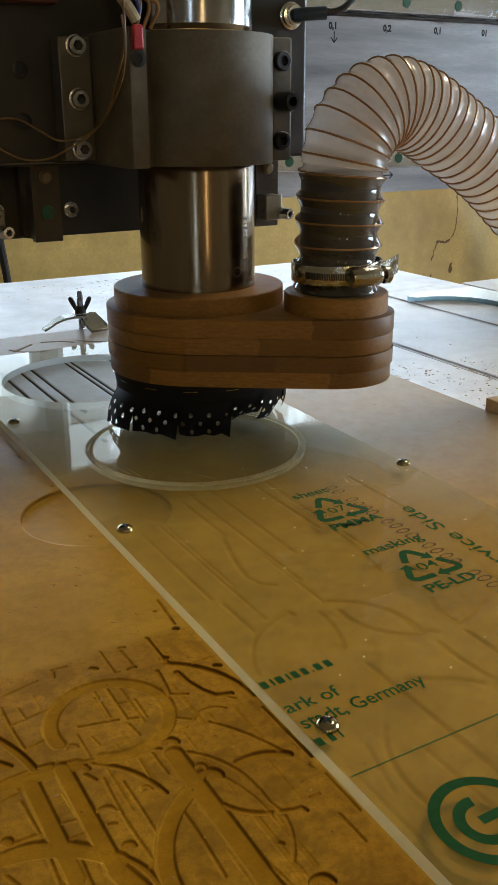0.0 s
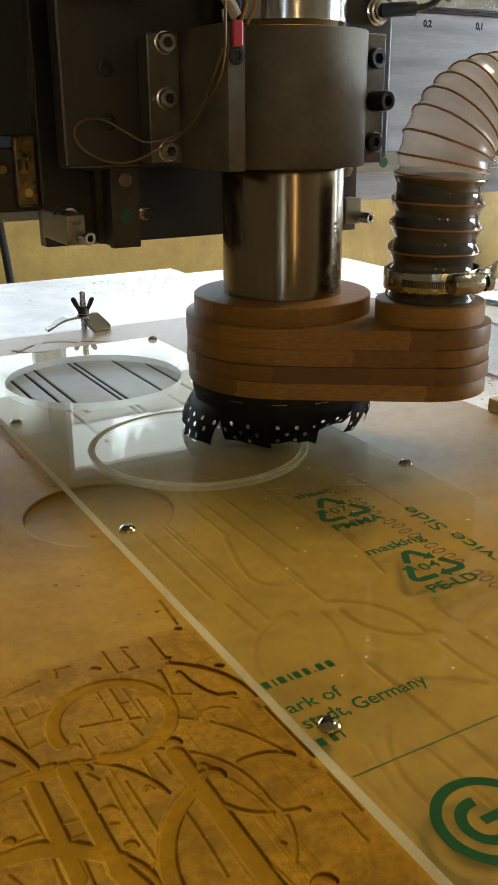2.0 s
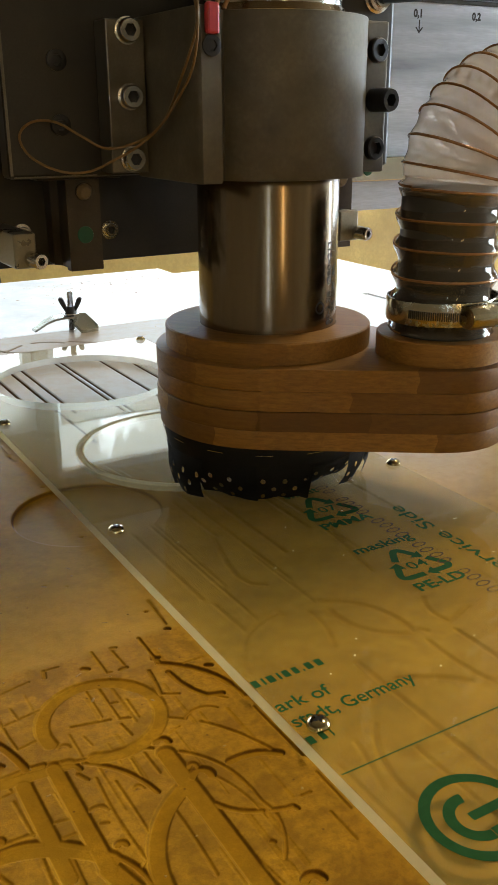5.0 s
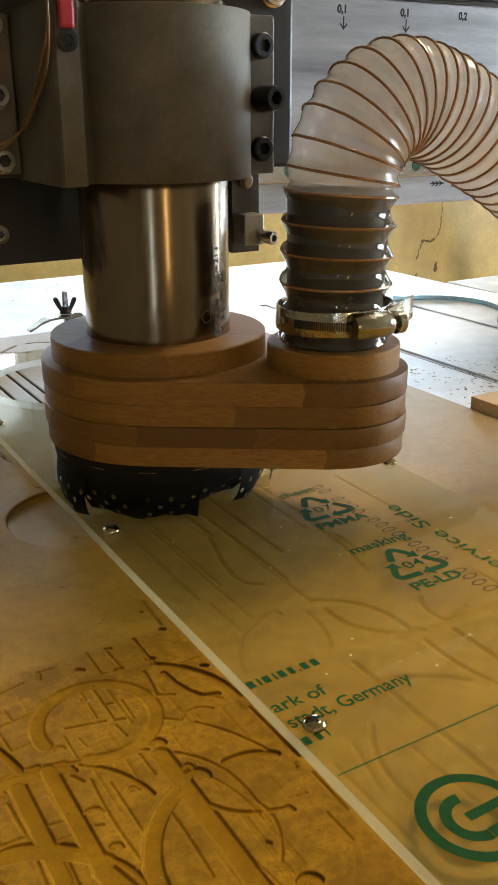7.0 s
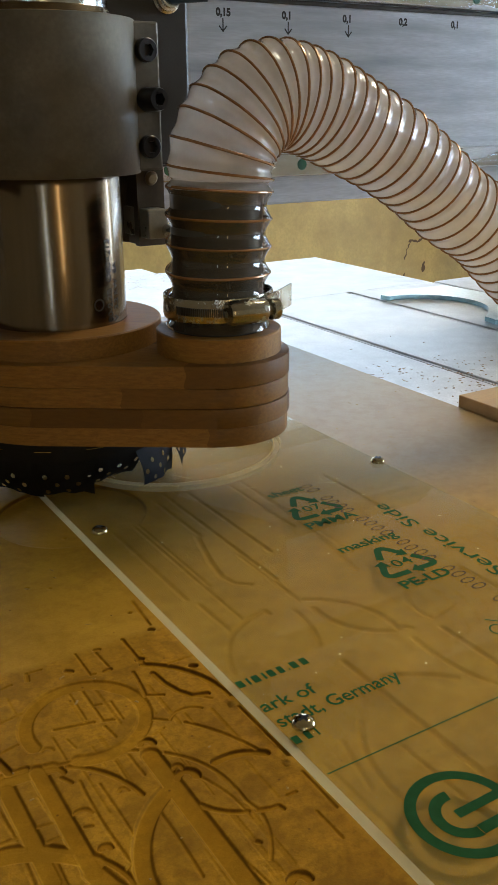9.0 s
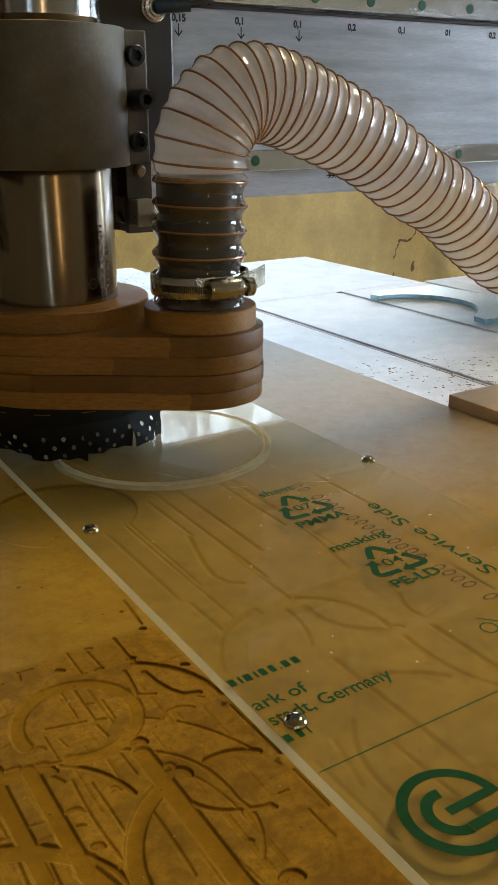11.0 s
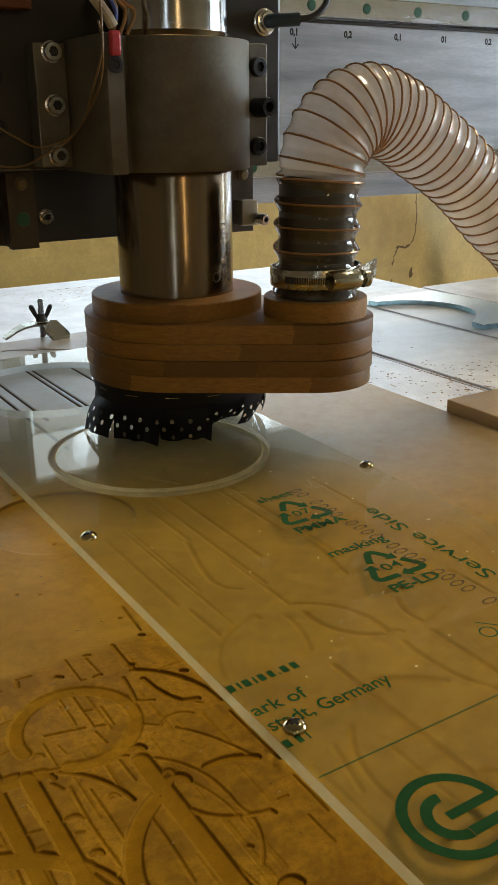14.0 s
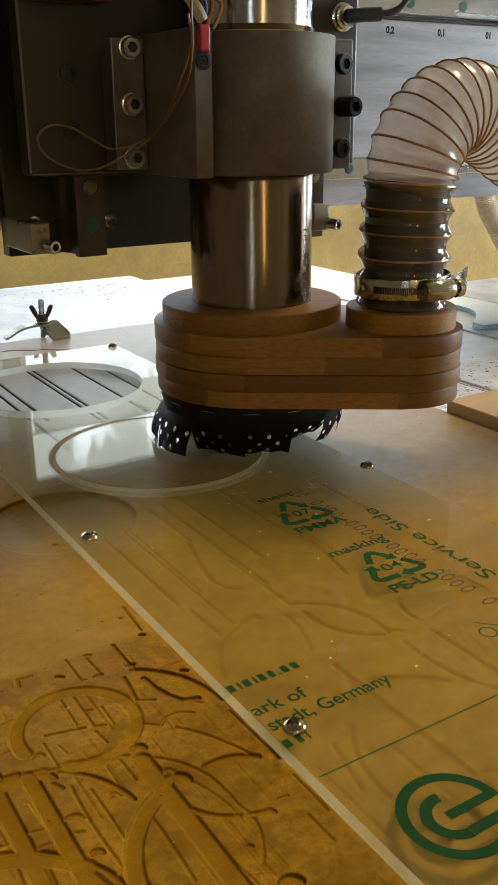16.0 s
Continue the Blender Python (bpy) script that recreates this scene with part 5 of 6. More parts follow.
part("mount_block", bm, MOUNT_ALU, mount, "cast grey aluminium clamp body", True)
part("flange", box(-0.0872, -0.0662, 0.0132, 0.0288, MZ0 + 0.003, MZ1 - 0.002, 0.0008), FLANGE_ALU, mount, "bright aluminium flange")
part("side_ear", box(0.0420, EAR_X, -0.0280, 0.0286, MZ0 + 0.0012, MZ1 - 0.0008, 0.0012), MOUNT_ALU, mount)
for z in (0.2492, 0.2180, 0.1876):
    socket_screw(mount, -0.0762, 0.0130, z, (0, -1, 0), 0.0057, 0.0062, CHROME, label="bright socket head screw", washer=0.0066)
for z, h in ((0.2412, 0.004), (0.2162, 0.0135), (0.1915, 0.004)):
    socket_screw(mount, BOLT_X, -0.0282, z, (0.12, -1, 0), 0.0062, h, BLACK_BOLT, label="black socket head screw")
socket_screw(mount, -0.0588, -0.0451, 0.2395, (0, -1, 0), 0.0048, 0.001, BLACK_BOLT, label="black grub screw")

# ---------------------------------------------------------------- spindle
spindle = thing("spindle", "polished steel milling spindle with printed type text", "spindle")
MOVES.append((spindle, "xy"))
part("spindle_body", lathe([(0, 0.0500), (0.0395, 0.0500), (0.04, 0.0505), (0.04, 0.2600), (0.0392, 0.2612), (0, 0.2612)], 96), SPINDLE_STEEL, spindle, "", True)
part("brass_ring", lathe([(0.0385, 0.2566), (0.0406, 0.2566), (0.0406, 0.2577), (0.0385, 0.2577)], 96), BRASS, spindle, "thin brass-coloured ring", True)
part("spindle_top", lathe([(0, 0.2613), (0.0385, 0.2613), (0.0385, 0.36), (0, 0.36)], 96), POLISHED, spindle, "", True)
part("collet_nut", lathe([(0, 0.0505), (0.011, 0.0505), (0.0125, 0.047), (0.0125, 0.036), (0.008, 0.030), (0, 0.030)], 24), RAIL_STEEL, spindle, "", True)
part("milling_cutter", lathe([(0, 0.0305), (0.002, 0.0305), (0.002, -0.0030), (0, -0.0030)], 16), CHROME, spindle, "", True)


def up_spindle(angle, z, r=0.04015):
    """Letters run upwards along the barrel."""
    return lambda u, v: (r * math.cos(radians(angle) - v / r), r * math.sin(radians(angle) - v / r), z + u)


lettering("80-2.2B  \u00d880\u00d7213", 0.0062, BLACK_INK, spindle, up_spindle(-60, 0.0970), "type_text", "black printed type text", 0.00012)
lettering("V  2.2 KW  8A", 0.0055, BLACK_INK, spindle, up_spindle(-52, 0.0970), "type_text", "black printed type text", 0.00012)
bm = bmesh.new()
n = 24
for i in range(n):
    vs = []
    for r, k in ((0.0026, i), (0.0036, i), (0.0036, i + 1), (0.0026, i + 1)):
        a = 2 * math.pi * k / n
        u, v = r * math.cos(a), r * math.sin(a)
        th = radians(-75) + v / 0.04
        vs.append(bm.verts.new((0.04012 * math.cos(th), 0.04012 * math.sin(th), 0.108 + u)))
    bm.faces.new(vs)
part("type_emblem", bm, BLACK_INK, spindle, "small black round emblem")

# ---------------------------------------------------------------- dust shoe
shoe = thing("dust_shoe", "layered beech dust shoe with a black perforated skirt", "dust shoe")
MOVES.append((shoe, "xy"))
HX, HY = 0.066, -0.076
R1, R2 = 0.0660, 0.0399


def hull(r1, r2, n=40):
    """Outline of two circles and their tangents."""
    d = math.hypot(HX, HY)
    a = math.atan2(HY, HX)
    b = math.acos((r1 - r2) / d)
    pts = [(HX + r2 * math.cos(a + t), HY + r2 * math.sin(a + t)) for t in np.linspace(-b, b, n)]
    pts += [(r1 * math.cos(a + t), r1 * math.sin(a + t)) for t in np.linspace(b, 2 * math.pi - b, n * 2)]
    return pts


rnd = random.Random(11)
LAYERS = ((0.0710, 0.0835), (0.0597, 0.0710), (0.0485, 0.0597), (0.0375, 0.0485))
for i, (z0, z1) in enumerate(LAYERS):
    dr = (0.0, -0.0004, 0.0002, -0.0009)[i]
    part("wood_layer", ring_of(hull(R1 + dr, R2 + dr), z0 + 0.00016, z1 - 0.00016, 0.0005), WOOD, shoe, "glued beech layer with finger joints", True)


def disc(cx, cy, r, z0, z1, hole):
    n = 72
    bm = bmesh.new()
    for a, b in (((r, z0), (r, z1 - 0.0007)), ((r, z1 - 0.0007), (r - 0.0007, z1)), ((r - 0.0007, z1), (hole, z1)), ((hole, z1), (hole, z0)), ((hole, z0), (r, z0))):
        A, B = [[bm.verts.new((cx + q[0] * math.cos(2 * math.pi * i / n), cy + q[0] * math.sin(2 * math.pi * i / n), q[1])) for i in range(n)] for q in (a, b)]
        for i in range(n):
            bm.faces.new((A[i], A[(i + 1) % n], B[(i + 1) % n], B[i]))
    bmesh.ops.remove_doubles(bm, verts=bm.verts, dist=1e-6)
    return bm


part("spindle_collar", disc(0, 0, 0.0602, 0.0836, 0.0955, 0.0402), WOOD, shoe, "round beech collar", True)
part("hose_collar", disc(HX, HY, 0.0352, 0.0836, 0.0962, 0.0268), WOOD, shoe, "round beech collar for the hose", True)
part("dust_pipe", disc(HX, HY, 0.0250, 0.0840, 0.1730, 0.0226), PIPE_GREY, shoe, "dark grey plastic dust pipe", True)

# skirt: a band and loose flaps
SKIRT_R = 0.0632
band = bmesh.new()
n = 120
rings = [[band.verts.new((r * math.cos(2 * math.pi * i / n), r * math.sin(2 * math.pi * i / n), z)) for i in range(n)]
         for r, z in ((SKIRT_R, 0.0376), (SKIRT_R - 0.0006, 0.0300), (SKIRT_R - 0.0022, 0.0225), (SKIRT_R - 0.0032, 0.0225), (SKIRT_R - 0.0016, 0.0300), (SKIRT_R - 0.001, 0.0376))]
for a, b in zip(rings, rings[1:] + rings[:1]):
    for i in range(n):
        band.faces.new((a[i], a[(i + 1) % n], b[(i + 1) % n], b[i]))
part("skirt_band", band, RUBBER, shoe, "black rubber skirt band", True)
for i in range(14):
    a = 2 * math.pi * i / 14 + 0.1
    m = facing((SKIRT_R + 0.0002) * math.cos(a), (SKIRT_R + 0.0002) * math.sin(a), 0.0335, (math.cos(a), math.sin(a), 0)) @ pose(0, 0, 0, 0, 0, 90)
    bm = box(-0.0048, 0.0048, -0.0002, 0.0002, 0, 0.0005, 0)
    lo = m.to_3x3() @ Vector((1, 0, 0))
    if abs(lo.z) > 0.5:
        m = m @ pose(0, 0, 0, 0, 0, 90)
    bmesh.ops.transform(bm, matrix=m, verts=bm.verts)
    part("staple", bm, RAIL_STEEL, shoe, "bright wire staple")


def flap_mesh(width, length, seed):
    """A perforated rubber flap, hinged at its top edge; x across, z down, y outwards."""
    r = random.Random(seed)
    bm = bmesh.new()
    cols, rows = 6, 4
    cw, ch = width / cols, length / rows
    taper = [1.0, 0.98, 0.95, 0.92, 0.90]
    rag = [r.uniform(-0.0010, 0.0010) for _ in range(cols + 1)]
    rag[r.choice((0, cols))] -= 0.0018

    def at(u, v):
        k = min(int(v), rows - 1)
        t = taper[k] + (taper[k + 1] - taper[k]) * (v - k)
        x = (u - cols / 2) * cw * t
        drop = v * ch
        if v > rows - 1:
            i = min(int(u), cols - 1)
            drop -= (v - rows + 1) * (rag[i] + (rag[i + 1] - rag[i]) * (u - i))
        y = -0.5 * x * x / SKIRT_R + 0.0028 * math.sin(v / rows * 2.6) + 0.0012 * (v / rows) ** 2 * math.sin(seed + u)
        return (x, y, -drop)
    cache = {}

    def vert(u, v):
        key = (round(u, 3), round(v, 3))
        if key not in cache:
            cache[key] = bm.verts.new(at(u, v))
        return cache[key]
    for j in range(rows):
        for i in range(cols):
            punched = (j, i) in ((1, 0), (1, 2), (1, 4), (2, 1), (2, 3), (2, 5), (3, 2), (3, 4))
            rim = [vert(i, j), vert(i + 0.5, j), vert(i + 1, j), vert(i + 1, j + 0.5), vert(i + 1, j + 1), vert(i + 0.5, j + 1), vert(i, j + 1), vert(i, j + 0.5)]
            if not punched:
                bm.faces.new(rim)
                continue
            ring = [bm.verts.new(at(i + 0.5 + 0.24 * math.cos(a), j + 0.5 + 0.30 * math.sin(a))) for a in (radians(225 + 45 * k) for k in range(8))]
            for k in range(8):
                bm.faces.new((rim[k], rim[(k + 1) % 8], ring[(k + 1) % 8], ring[k]))
    bmesh.ops.solidify(bm, geom=bm.faces[:], thickness=0.0007)
    return bm


N_FLAPS = 12
FLAPS = []
# flaps that differ from the rest: share of the full width, length, resting swing
ODD_FLAPS = {6: (1.12, 0.0248, -8), 9: (1.12, 0.0200, -42), 10: (1.15, 0.0222, -22), 11: (1.20, 0.0205, -10)}
for i in range(N_FLAPS):
    a = 2 * math.pi * (i + 0.17) / N_FLAPS
    share, long, rest = ODD_FLAPS.get(i, (1.16, 0.0226, -23))
    fl = part("skirt_flap", flap_mesh(2 * math.pi * SKIRT_R / N_FLAPS * share, long, i), RUBBER, shoe, "perforated black rubber flap", True)
    FLAPS.append((fl, a, rest))

# ---------------------------------------------------------------- suction hose
hose = thing("suction_hose", "clear ribbed suction hose with copper-coloured wire spiral", "hose")
MOVES.append((hose, "xy"))
U = Vector((math.cos(radians(0)), math.sin(radians(0)), 0))
line_pts = [(0, 0.0975), (0.0003, 0.120), (0.0007, 0.140), (0.0024, 0.1735), (0.0052, 0.1905), (0.0118, 0.2022), (0.0203, 0.2105), (0.0292, 0.2152),
            (0.0402, 0.2166), (0.0525, 0.2143), (0.0675, 0.2095), (0.088, 0.1995), (0.109, 0.1892), (0.130, 0.1770), (0.150, 0.1630), (0.170, 0.1480),
            (0.20, 0.130), (0.235, 0.100), (0.275, 0.072), (0.35, 0.047), (0.48, 0.055), (0.62, 0.085)]
dense = smooth_path([(s, 0, z) for s, z in line_pts], 40)
arcl = [0.0]
for a, b in zip(dense, dense[1:]):
    arcl.append(arcl[-1] + (b - a).length)
HR = 0.0284


def hose_at(l):
    """Centre, outward normal in the bend's plane, and side at arc length l."""
    k = min(max(np.searchsorted(arcl, l), 1), len(arcl) - 1)
    t = (l - arcl[k - 1]) / (arcl[k] - arcl[k - 1])
    p = dense[k - 1].lerp(dense[k], t)
    d = (dense[min(k + 3, len(dense) - 1)] - dense[max(k - 4, 0)]).normalized()
    c = Vector((HX, HY, 0)) + U * p.x + Vector((0, 0, p.z))
    nrm = U * -d.z + Vector((0, 0, d.x))
    side = Vector((-U.y, U.x, 0))
    return c, nrm, side




def hose_r(l):
    """The hose narrows a little where it is drawn over the pipe."""
    return HR + 0.0004 * min(1.0, max(0.0, (l - 0.075) / 0.03)) - 0.0022 * min(1.0, max(0.0, (l - 0.11) / 0.14))


LEN = arcl[-1]
SIDES = 40
# the spiral is drawn out over the pipe, squeezed in the bend and looser beyond it
TURN_AT = [0.0]
while TURN_AT[-1] < LEN - 0.02:
    l = TURN_AT[-1]
    TURN_AT.append(l + (0.0147 if l < 0.070 else 0.0102 - 0.0044 * (l - 0.070) / 0.065 if l < 0.135 else 0.0060 + 0.0044 * min(1.0, (l - 0.135) / 0.07)))


def spiral(t):
    """Arc length at t turns of the wire."""
    k = min(int(t), len(TURN_AT) - 2)
    return TURN_AT[k] + (TURN_AT[k + 1] - TURN_AT[k]) * (t - k)


TURNS = len(TURN_AT) - 1
END = sum(1 for l in TURN_AT if l < 0.066)
FINE = 12       # rings to a turn
PIVOT = Vector((HX + 0.0024, HY, 0.1700))      # the hose bends here as the head carries it along
rings = []
for i in range(TURNS * FINE + 1):
    t = i / FINE
    l = spiral(t)
    c, nrm, side = hose_at(l)
    ring = []
    for k in range(SIDES):
        a = 2 * math.pi * k / SIDES
        ph = t % 1.0 if l < 0.078 else (t - k / SIDES) % 1.0
        q = 0.5 - 0.5 * math.cos(2 * math.pi * ph)
        r = HR + 0.0004 - 0.0031 * q ** 0.7 if l < 0.078 else hose_r(l) - 0.0012 * q
        ring.append(c + r * (math.cos(a) * nrm + math.sin(a) * side))
    rings.append(ring)


def wire_at(i):
    a = 2 * math.pi * (i % 36) / 36
    t = i / 36
    if spiral(t) < 0.078:       # drawn-out turns lie level in front and climb behind
        f = min(1.0, (t % 1.0) * 2)
        t = int(t) + f * f * (3 - 2 * f)
    l = spiral(t)
    c, nrm, side = hose_at(l)
    return c + (hose_r(l) + 0.0002) * (math.cos(a) * nrm + math.sin(a) * side)


HOSE_ARM = []
for name, m, first, last, label, shift in (("hose_end", HOSE_END, 0, FINE * END + 1, "clear hose end pulled over the pipe", Vector()),
                                           ("hose_skin", HOSE_CLEAR, FINE * END, len(rings), "milky clear hose skin", PIVOT)):
    own = bmesh.new()
    copies = [[own.verts.new(v - shift) for v in ring] for ring in rings[first:last]]
    for a, b in zip(copies, copies[1:]):
        for k in range(SIDES):
            own.faces.new((a[k], a[(k + 1) % SIDES], b[(k + 1) % SIDES], b[k]))
    skin = part(name, own, m, hose, label, True)
    turns = range(0, END * 36 + 1) if name == "hose_end" else range(END * 36, TURNS * 36)
    part("wire_spiral", tube([wire_at(i) - shift for i in turns], 0.00072, 6), COPPER_WIRE, skin, "copper-coloured wire spiral", True)
    if name == "hose_skin":
        HOSE_ARM.append(skin)

hclamp = thing("hose_clamp", "worm-drive metal hose clamp round the hose end", "hose clamp")
MOVES.append((hclamp, "xy"))
CZ = 0.1105
bm = bmesh.new()
n = 90
tilt = 0.03
sets = []
for i in range(n + 1):
    a = 2 * math.pi * i / n
    sets.append([bm.verts.new((HX + r * math.cos(a), HY + r * math.sin(a), CZ + tilt * r * math.cos(a + 0.6) + z)) for r, z in
                 ((0.0292, -0.0062), (0.0303, -0.0062), (0.0307, -0.0045), (0.0307, 0.0045), (0.0303, 0.0062), (0.0292, 0.0062))])
for a, b in zip(sets, sets[1:]):
    for k in range(6):
        bm.faces.new((a[k], a[(k + 1) % 6], b[(k + 1) % 6], b[k]))
bmesh.ops.remove_doubles(bm, verts=bm.verts, dist=1e-6)
STEEL_BAND = surface("clamp_band", (0.36, 0.33, 0.25), (0.50, 0.47, 0.38), rough=0.22, metal=1.0, scale=120, bump=0.1)
cband = part("band", bm, STEEL_BAND, hclamp, "", True)
bm = None
for i in range(34):
    a = radians(-165 + i * 2.1)
    m = facing(HX + 0.0308 * math.cos(a), HY + 0.0308 * math.sin(a), CZ - 0.0005, (math.cos(a), math.sin(a), 0))
    own = box(-0.00032, 0.00032, -0.0022, 0.0022, -0.0001, 0.0003, 0)
    w = m.to_3x3() @ Vector((1, 0, 0))
    bmesh.ops.transform(own, matrix=m @ (pose(0, 0, 0, 0, 0, 90) if abs(w.z) > 0.5 else Matrix()), verts=own.verts)
    bm = join(bm, own)
part("worm_teeth", bm, DARK_STEEL, cband, "row of dark worm slots")
ca = radians(-93)
hd, tg = Vector((math.cos(ca), math.sin(ca), 0)), Vector((-math.sin(ca), math.cos(ca), 0))
base = Vector((HX, HY, CZ)) + hd * 0.0335
m = facing(*base, tg)
part("worm_housing", lathe([(0, -0.011), (0.0058, -0.011), (0.0066, -0.009), (0.0066, 0.009), (0.0058, 0.011), (0, 0.011)], 20, None, m), STEEL_BAND, hclamp, "", True)
part("worm_screw", lathe([(0, 0.011), (0.0035, 0.011), (0.0035, 0.014), (0.0058, 0.0145), (0.0058, 0.0185), (0.0048, 0.0195), (0.0008, 0.0195), (0.0008, 0.018), (0, 0.018)], 18, None, m), STEEL_BAND, hclamp, "", True)
bm = bmesh.new()
prev = None
for i in range(10):
    t = i / 9
    a = radians(-70 + 36 * t)
    r = 0.0315 + 0.0085 * t ** 1.6
    vs = [bm.verts.new((HX + q * math.cos(a), HY + q * math.sin(a), CZ + z + 0.004 * t)) for q, z in ((r, -0.006), (r + 0.0009, -0.006), (r + 0.0009, 0.006), (r, 0.006))]
    if prev:
        for k in range(4):
            bm.faces.new((prev[k], prev[(k + 1) % 4], vs[(k + 1) % 4], vs[k]))
    prev = vs
part("band_tail", bm, STEEL_BAND, hclamp, "loose bent end of the band", True)

# ---------------------------------------------------------------- cables on the head
cable = thing("signal_cable", "thin yellow cable loop hanging in front of the carriage", "cable")
MOVES.append((cable, "xy"))
loop = [(-0.0700, -0.050, 0.262), (-0.0685, -0.0495, 0.247), (-0.0700, -0.034, 0.224), (-0.0690, -0.012, 0.206), (-0.075, 0.003, 0.197), (-0.090, 0.0115, 0.193), (-0.102, 0.0155, 0.199),
        (-0.114, 0.020, 0.206), (-0.126, 0.022, 0.206), (-0.132, 0.024, 0.199), (-0.127, 0.022, 0.189), (-0.113, 0.018, 0.182), (-0.099, 0.0145, 0.182),
        (-0.088, 0.006, 0.188), (-0.079, 0.002, 0.193), (-0.072, -0.010, 0.202), (-0.0695, -0.025, 0.213), (-0.0690, -0.047, 0.232), (-0.069, -0.052, 0.262), (-0.066, -0.040, 0.32)]
part("yellow_wire", tube(smooth_path(loop, 8), 0.0007, 8), YELLOW_WIRE, cable, "", True)
sensor = thing("probe_connector", "red crimp connector with a grey cable screwed to the mount", "connector")
MOVES.append((sensor, "xy"))
part("crimp_sleeve", box(-0.0630, -0.0562, -0.0497, -0.0455, 0.2440, 0.2575, 0.0014), RED_PLASTIC, sensor, "red plastic crimp sleeve")
part("grey_lead", tube(smooth_path([(-0.0600, -0.0476, 0.2595), (-0.0635, -0.0476, 0.2650), (-0.0710, -0.0450, 0.2760), (-0.0820, -0.0400, 0.2930), (-0.100, -0.03, 0.33)], 8), 0.0032, 10), GREY_CABLE, sensor, "", True)
part("blue_lead", tube(smooth_path([(-0.0590, -0.0476, 0.2600), (-0.0585, -0.0490, 0.2660), (-0.0610, -0.0500, 0.272), (-0.063, -0.046, 0.279)], 8), 0.0011, 8), plain("blue_wire", (0.03, 0.06, 0.25), 0.4), sensor, "", True)
plug = thing("cable_plug", "chrome round cable socket with a black plug and cable", "cable plug")
MOVES.append((plug, "xy"))
PX, PZ = 0.0925, 0.2746
m = facing(PX, 0.0288, PZ, (0, -1, 0))
part("socket_flange", lathe([(0, 0), (0.0092, 0), (0.0092, 0.0018), (0.0080, 0.0026), (0.0080, 0.0052), (0.0064, 0.0058), (0.0064, 0.0085), (0, 0.0085)], 28, None, m), CHROME, plug, "", True)
part("plug_body", tube([(PX, 0.0200, PZ), (PX + 0.003, 0.0150, PZ + 0.0002), (PX + 0.009, 0.0110, PZ + 0.0005), (PX + 0.017, 0.0080, PZ + 0.0010)], 0.0046, 14), plain("plug_blue_grey", (0.03, 0.055, 0.08), 0.4), plug, "", True)
part("plug_cable", tube(smooth_path([(PX + 0.017, 0.008, PZ + 0.001), (PX + 0.025, 0.005, PZ + 0.0025), (PX + 0.033, 0.004, PZ + 0.007), (PX + 0.040, 0.006, PZ + 0.016), (PX + 0.043, 0.012, PZ + 0.04), (PX + 0.043, 0.02, PZ + 0.08)], 8), 0.0023, 10), BLACK_CABLE, plug, "", True)
supply = thing("motor_cable", "copper-brown motor leads rising beside the spindle", "cable")
MOVES.append((supply, "xy"))
for dx in (0.0, 0.0045, 0.009):
    part("motor_lead", tube(smooth_path([(-0.0525 + dx, -0.030, 0.2570), (-0.0500 + 1.3 * dx, -0.031, 0.270), (-0.0530 + 0.4 * dx, -0.031, 0.285), (-0.057 + dx, -0.03, 0.36)], 6), 0.0012, 8),
         COPPER_WIRE if dx else YELLOW_WIRE, supply, "", True)

# crack and knots on the partition
STAIN = plain("dark_crack", (0.13, 0.075, 0.025), 0.7)
crack_rnd = random.Random(12)


def split_in_veneer(points, thin, thick, label):
    """A ragged open split: a strip whose width and course wander."""
    own = bmesh.new()
    last = None
    course = []
    for (x0, z0), (x1, z1) in zip(points, points[1:]):
        n = max(2, int(math.hypot(x1 - x0, z1 - z0) / 0.006))
        course += [(x0 + (x1 - x0) * i / n, z0 + (z1 - z0) * i / n) for i in range(n)]
    course.append(points[-1])
    for i, (x, z) in enumerate(course):
        x0, z0 = course[max(0, i - 1)]
        x1, z1 = course[min(len(course) - 1, i + 1)]
        across = Vector((z1 - z0, 0, x0 - x1)).normalized()
        mid = Vector((x, PLY_Y - 0.0008, z)) + across * crack_rnd.uniform(-0.0022, 0.0022)
        w = crack_rnd.uniform(thin, thick) * (0.35 if i in (0, len(course) - 1) else 1)
        pair = own.verts.new(mid + across * w), own.verts.new(mid - across * w)
        if last:
            own.faces.new((last[0], last[1], pair[1], pair[0]))
        last = pair
    part("veneer_crack", own, STAIN, ply, label)


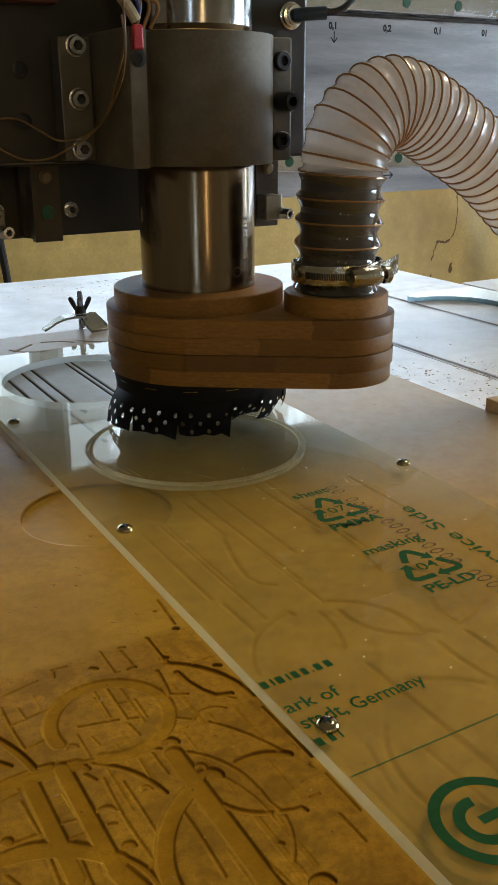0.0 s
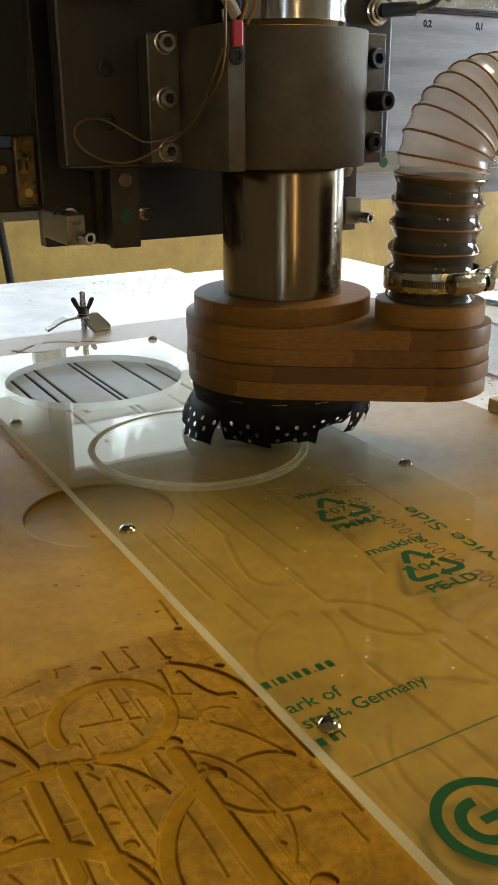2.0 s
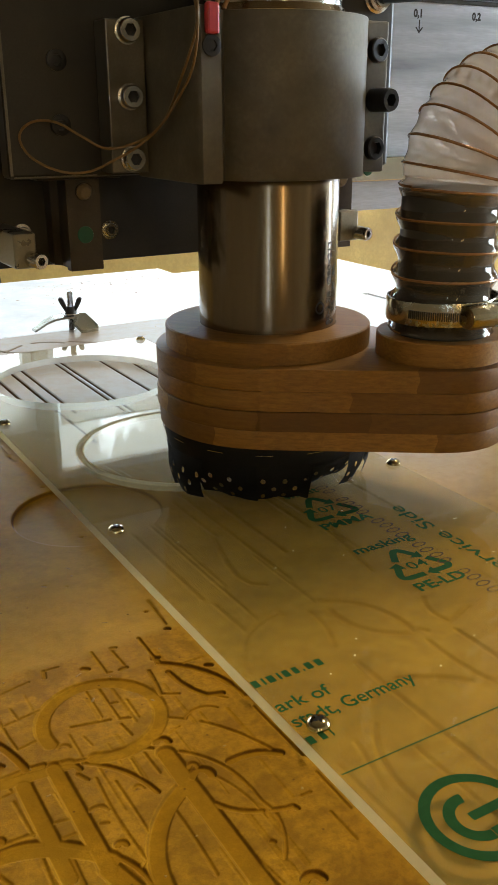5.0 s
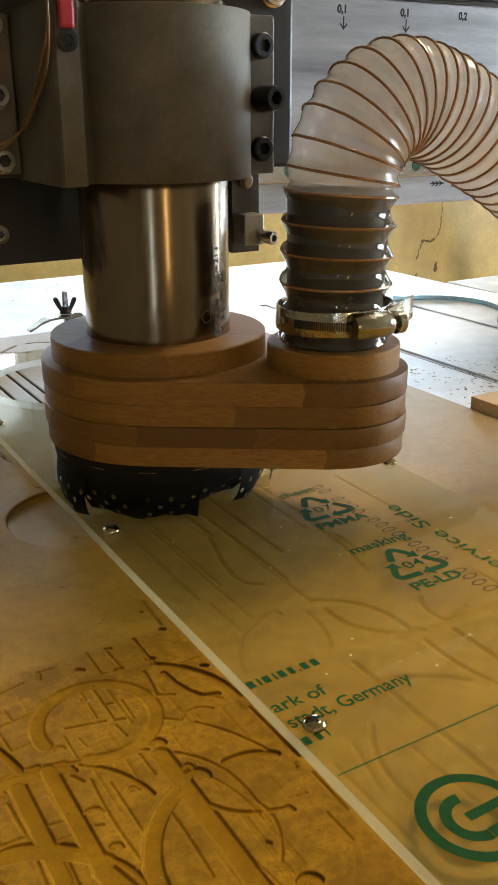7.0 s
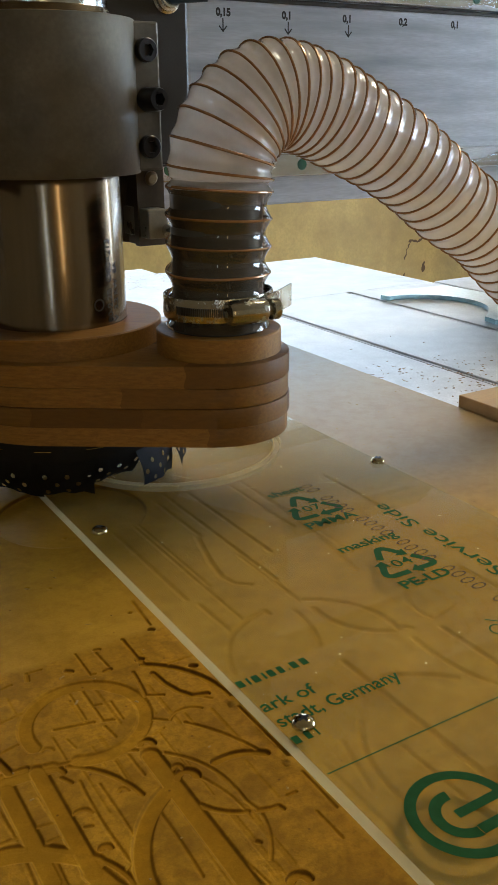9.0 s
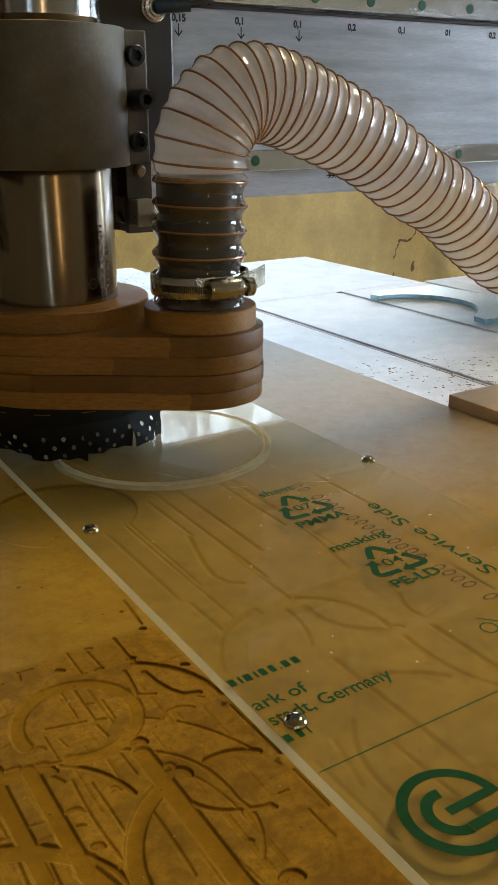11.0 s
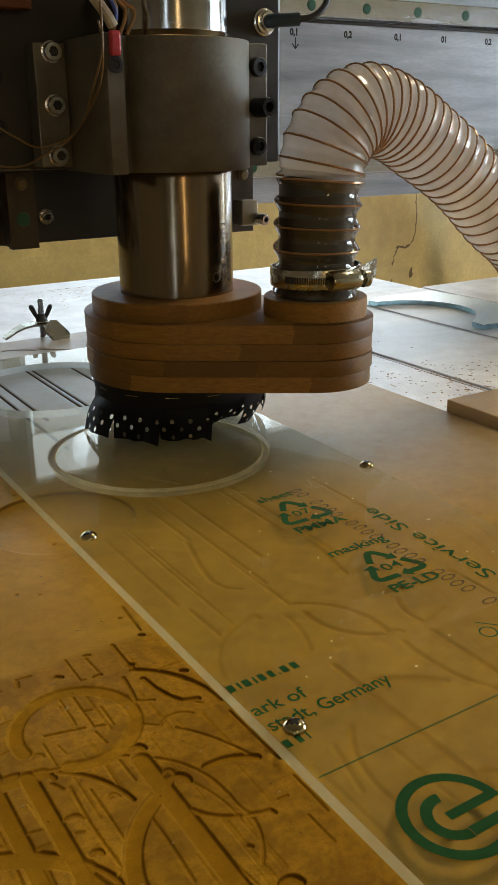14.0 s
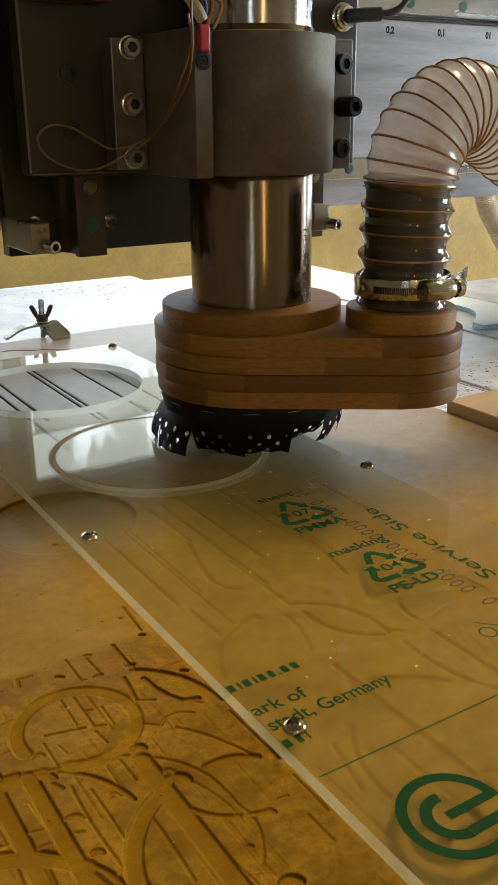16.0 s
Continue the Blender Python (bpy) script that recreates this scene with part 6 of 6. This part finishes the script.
split_in_veneer([(1.540, 0.07), (1.541, -0.008), (1.546, -0.060), (1.545, -0.085), (1.540, -0.110), (1.527, -0.128)], 0.0008, 0.0026, "dark split in the veneer")
split_in_veneer([(1.527, -0.128), (1.507, -0.136), (1.486, -0.131), (1.474, -0.136)], 0.0015, 0.0048, "dark split in the veneer")
split_in_veneer([(1.482, -0.134), (1.468, -0.158), (1.463, -0.186)], 0.0010, 0.0030, "dark split in the veneer")
split_in_veneer([(1.464, -0.222), (1.463, -0.245)], 0.0016, 0.0040, "dark stain in the veneer")
split_in_veneer([(1.537, -0.196), (1.534, -0.212), (1.533, -0.226)], 0.0035, 0.0075, "dark stain in the veneer")

# ---------------------------------------------------------------- what moves
ORBIT_R, ORBIT_START, ORBIT_RATE = 0.0715, 60.10, 360 / 13.624


# how far the hose sags, in degrees, as it is dragged round
DROOP = ((0, 2.2), (3, 2.5), (6.5, 1.0), (8, -0.6), (9, -2.0), (10.2, -5.0), (11.5, -5.2), (12.5, -1.2), (14, 3.5), (16, 3.0))


def head_place(t):
    """The spindle goes clockwise round the circle it cuts."""
    a = radians(ORBIT_START - ORBIT_RATE * t)
    return ORBIT_R * math.cos(a), ORBIT_R * math.sin(a)


def motions():
    steps = [i * 0.25 for i in range(65)]
    for ob, how in MOVES:
        rows = []
        for t in steps:
            x, y = head_place(t)
            rows.append((t, pose(x if "x" in how else 0, y, 0)))
        walk(ob, rows)
    for skin in HOSE_ARM:
        walk(skin, [(t, Matrix.Translation(PIVOT) @ pose(0, 0, 0, 0, droop, 0)) for t, droop in DROOP])
    for fl, a, rest in FLAPS:
        rows = []
        for i in range(33):
            t = i * 0.5
            th = radians(ORBIT_START - ORBIT_RATE * (t - 2.4))
            drag = -math.sin(th) * math.cos(a) + math.cos(th) * math.sin(a)
            swing = min(24.0, rest + 42 * max(0.0, drag) ** 3)
            rows.append((t, Matrix.Translation(((SKIRT_R - 0.0012) * math.cos(a), (SKIRT_R - 0.0012) * math.sin(a), 0.0255)) @ pose(0, 0, 0, 0, 0, math.degrees(a) - 90) @ pose(0, 0, 0, swing, 0, 0)))
        walk(fl, rows)


motions()
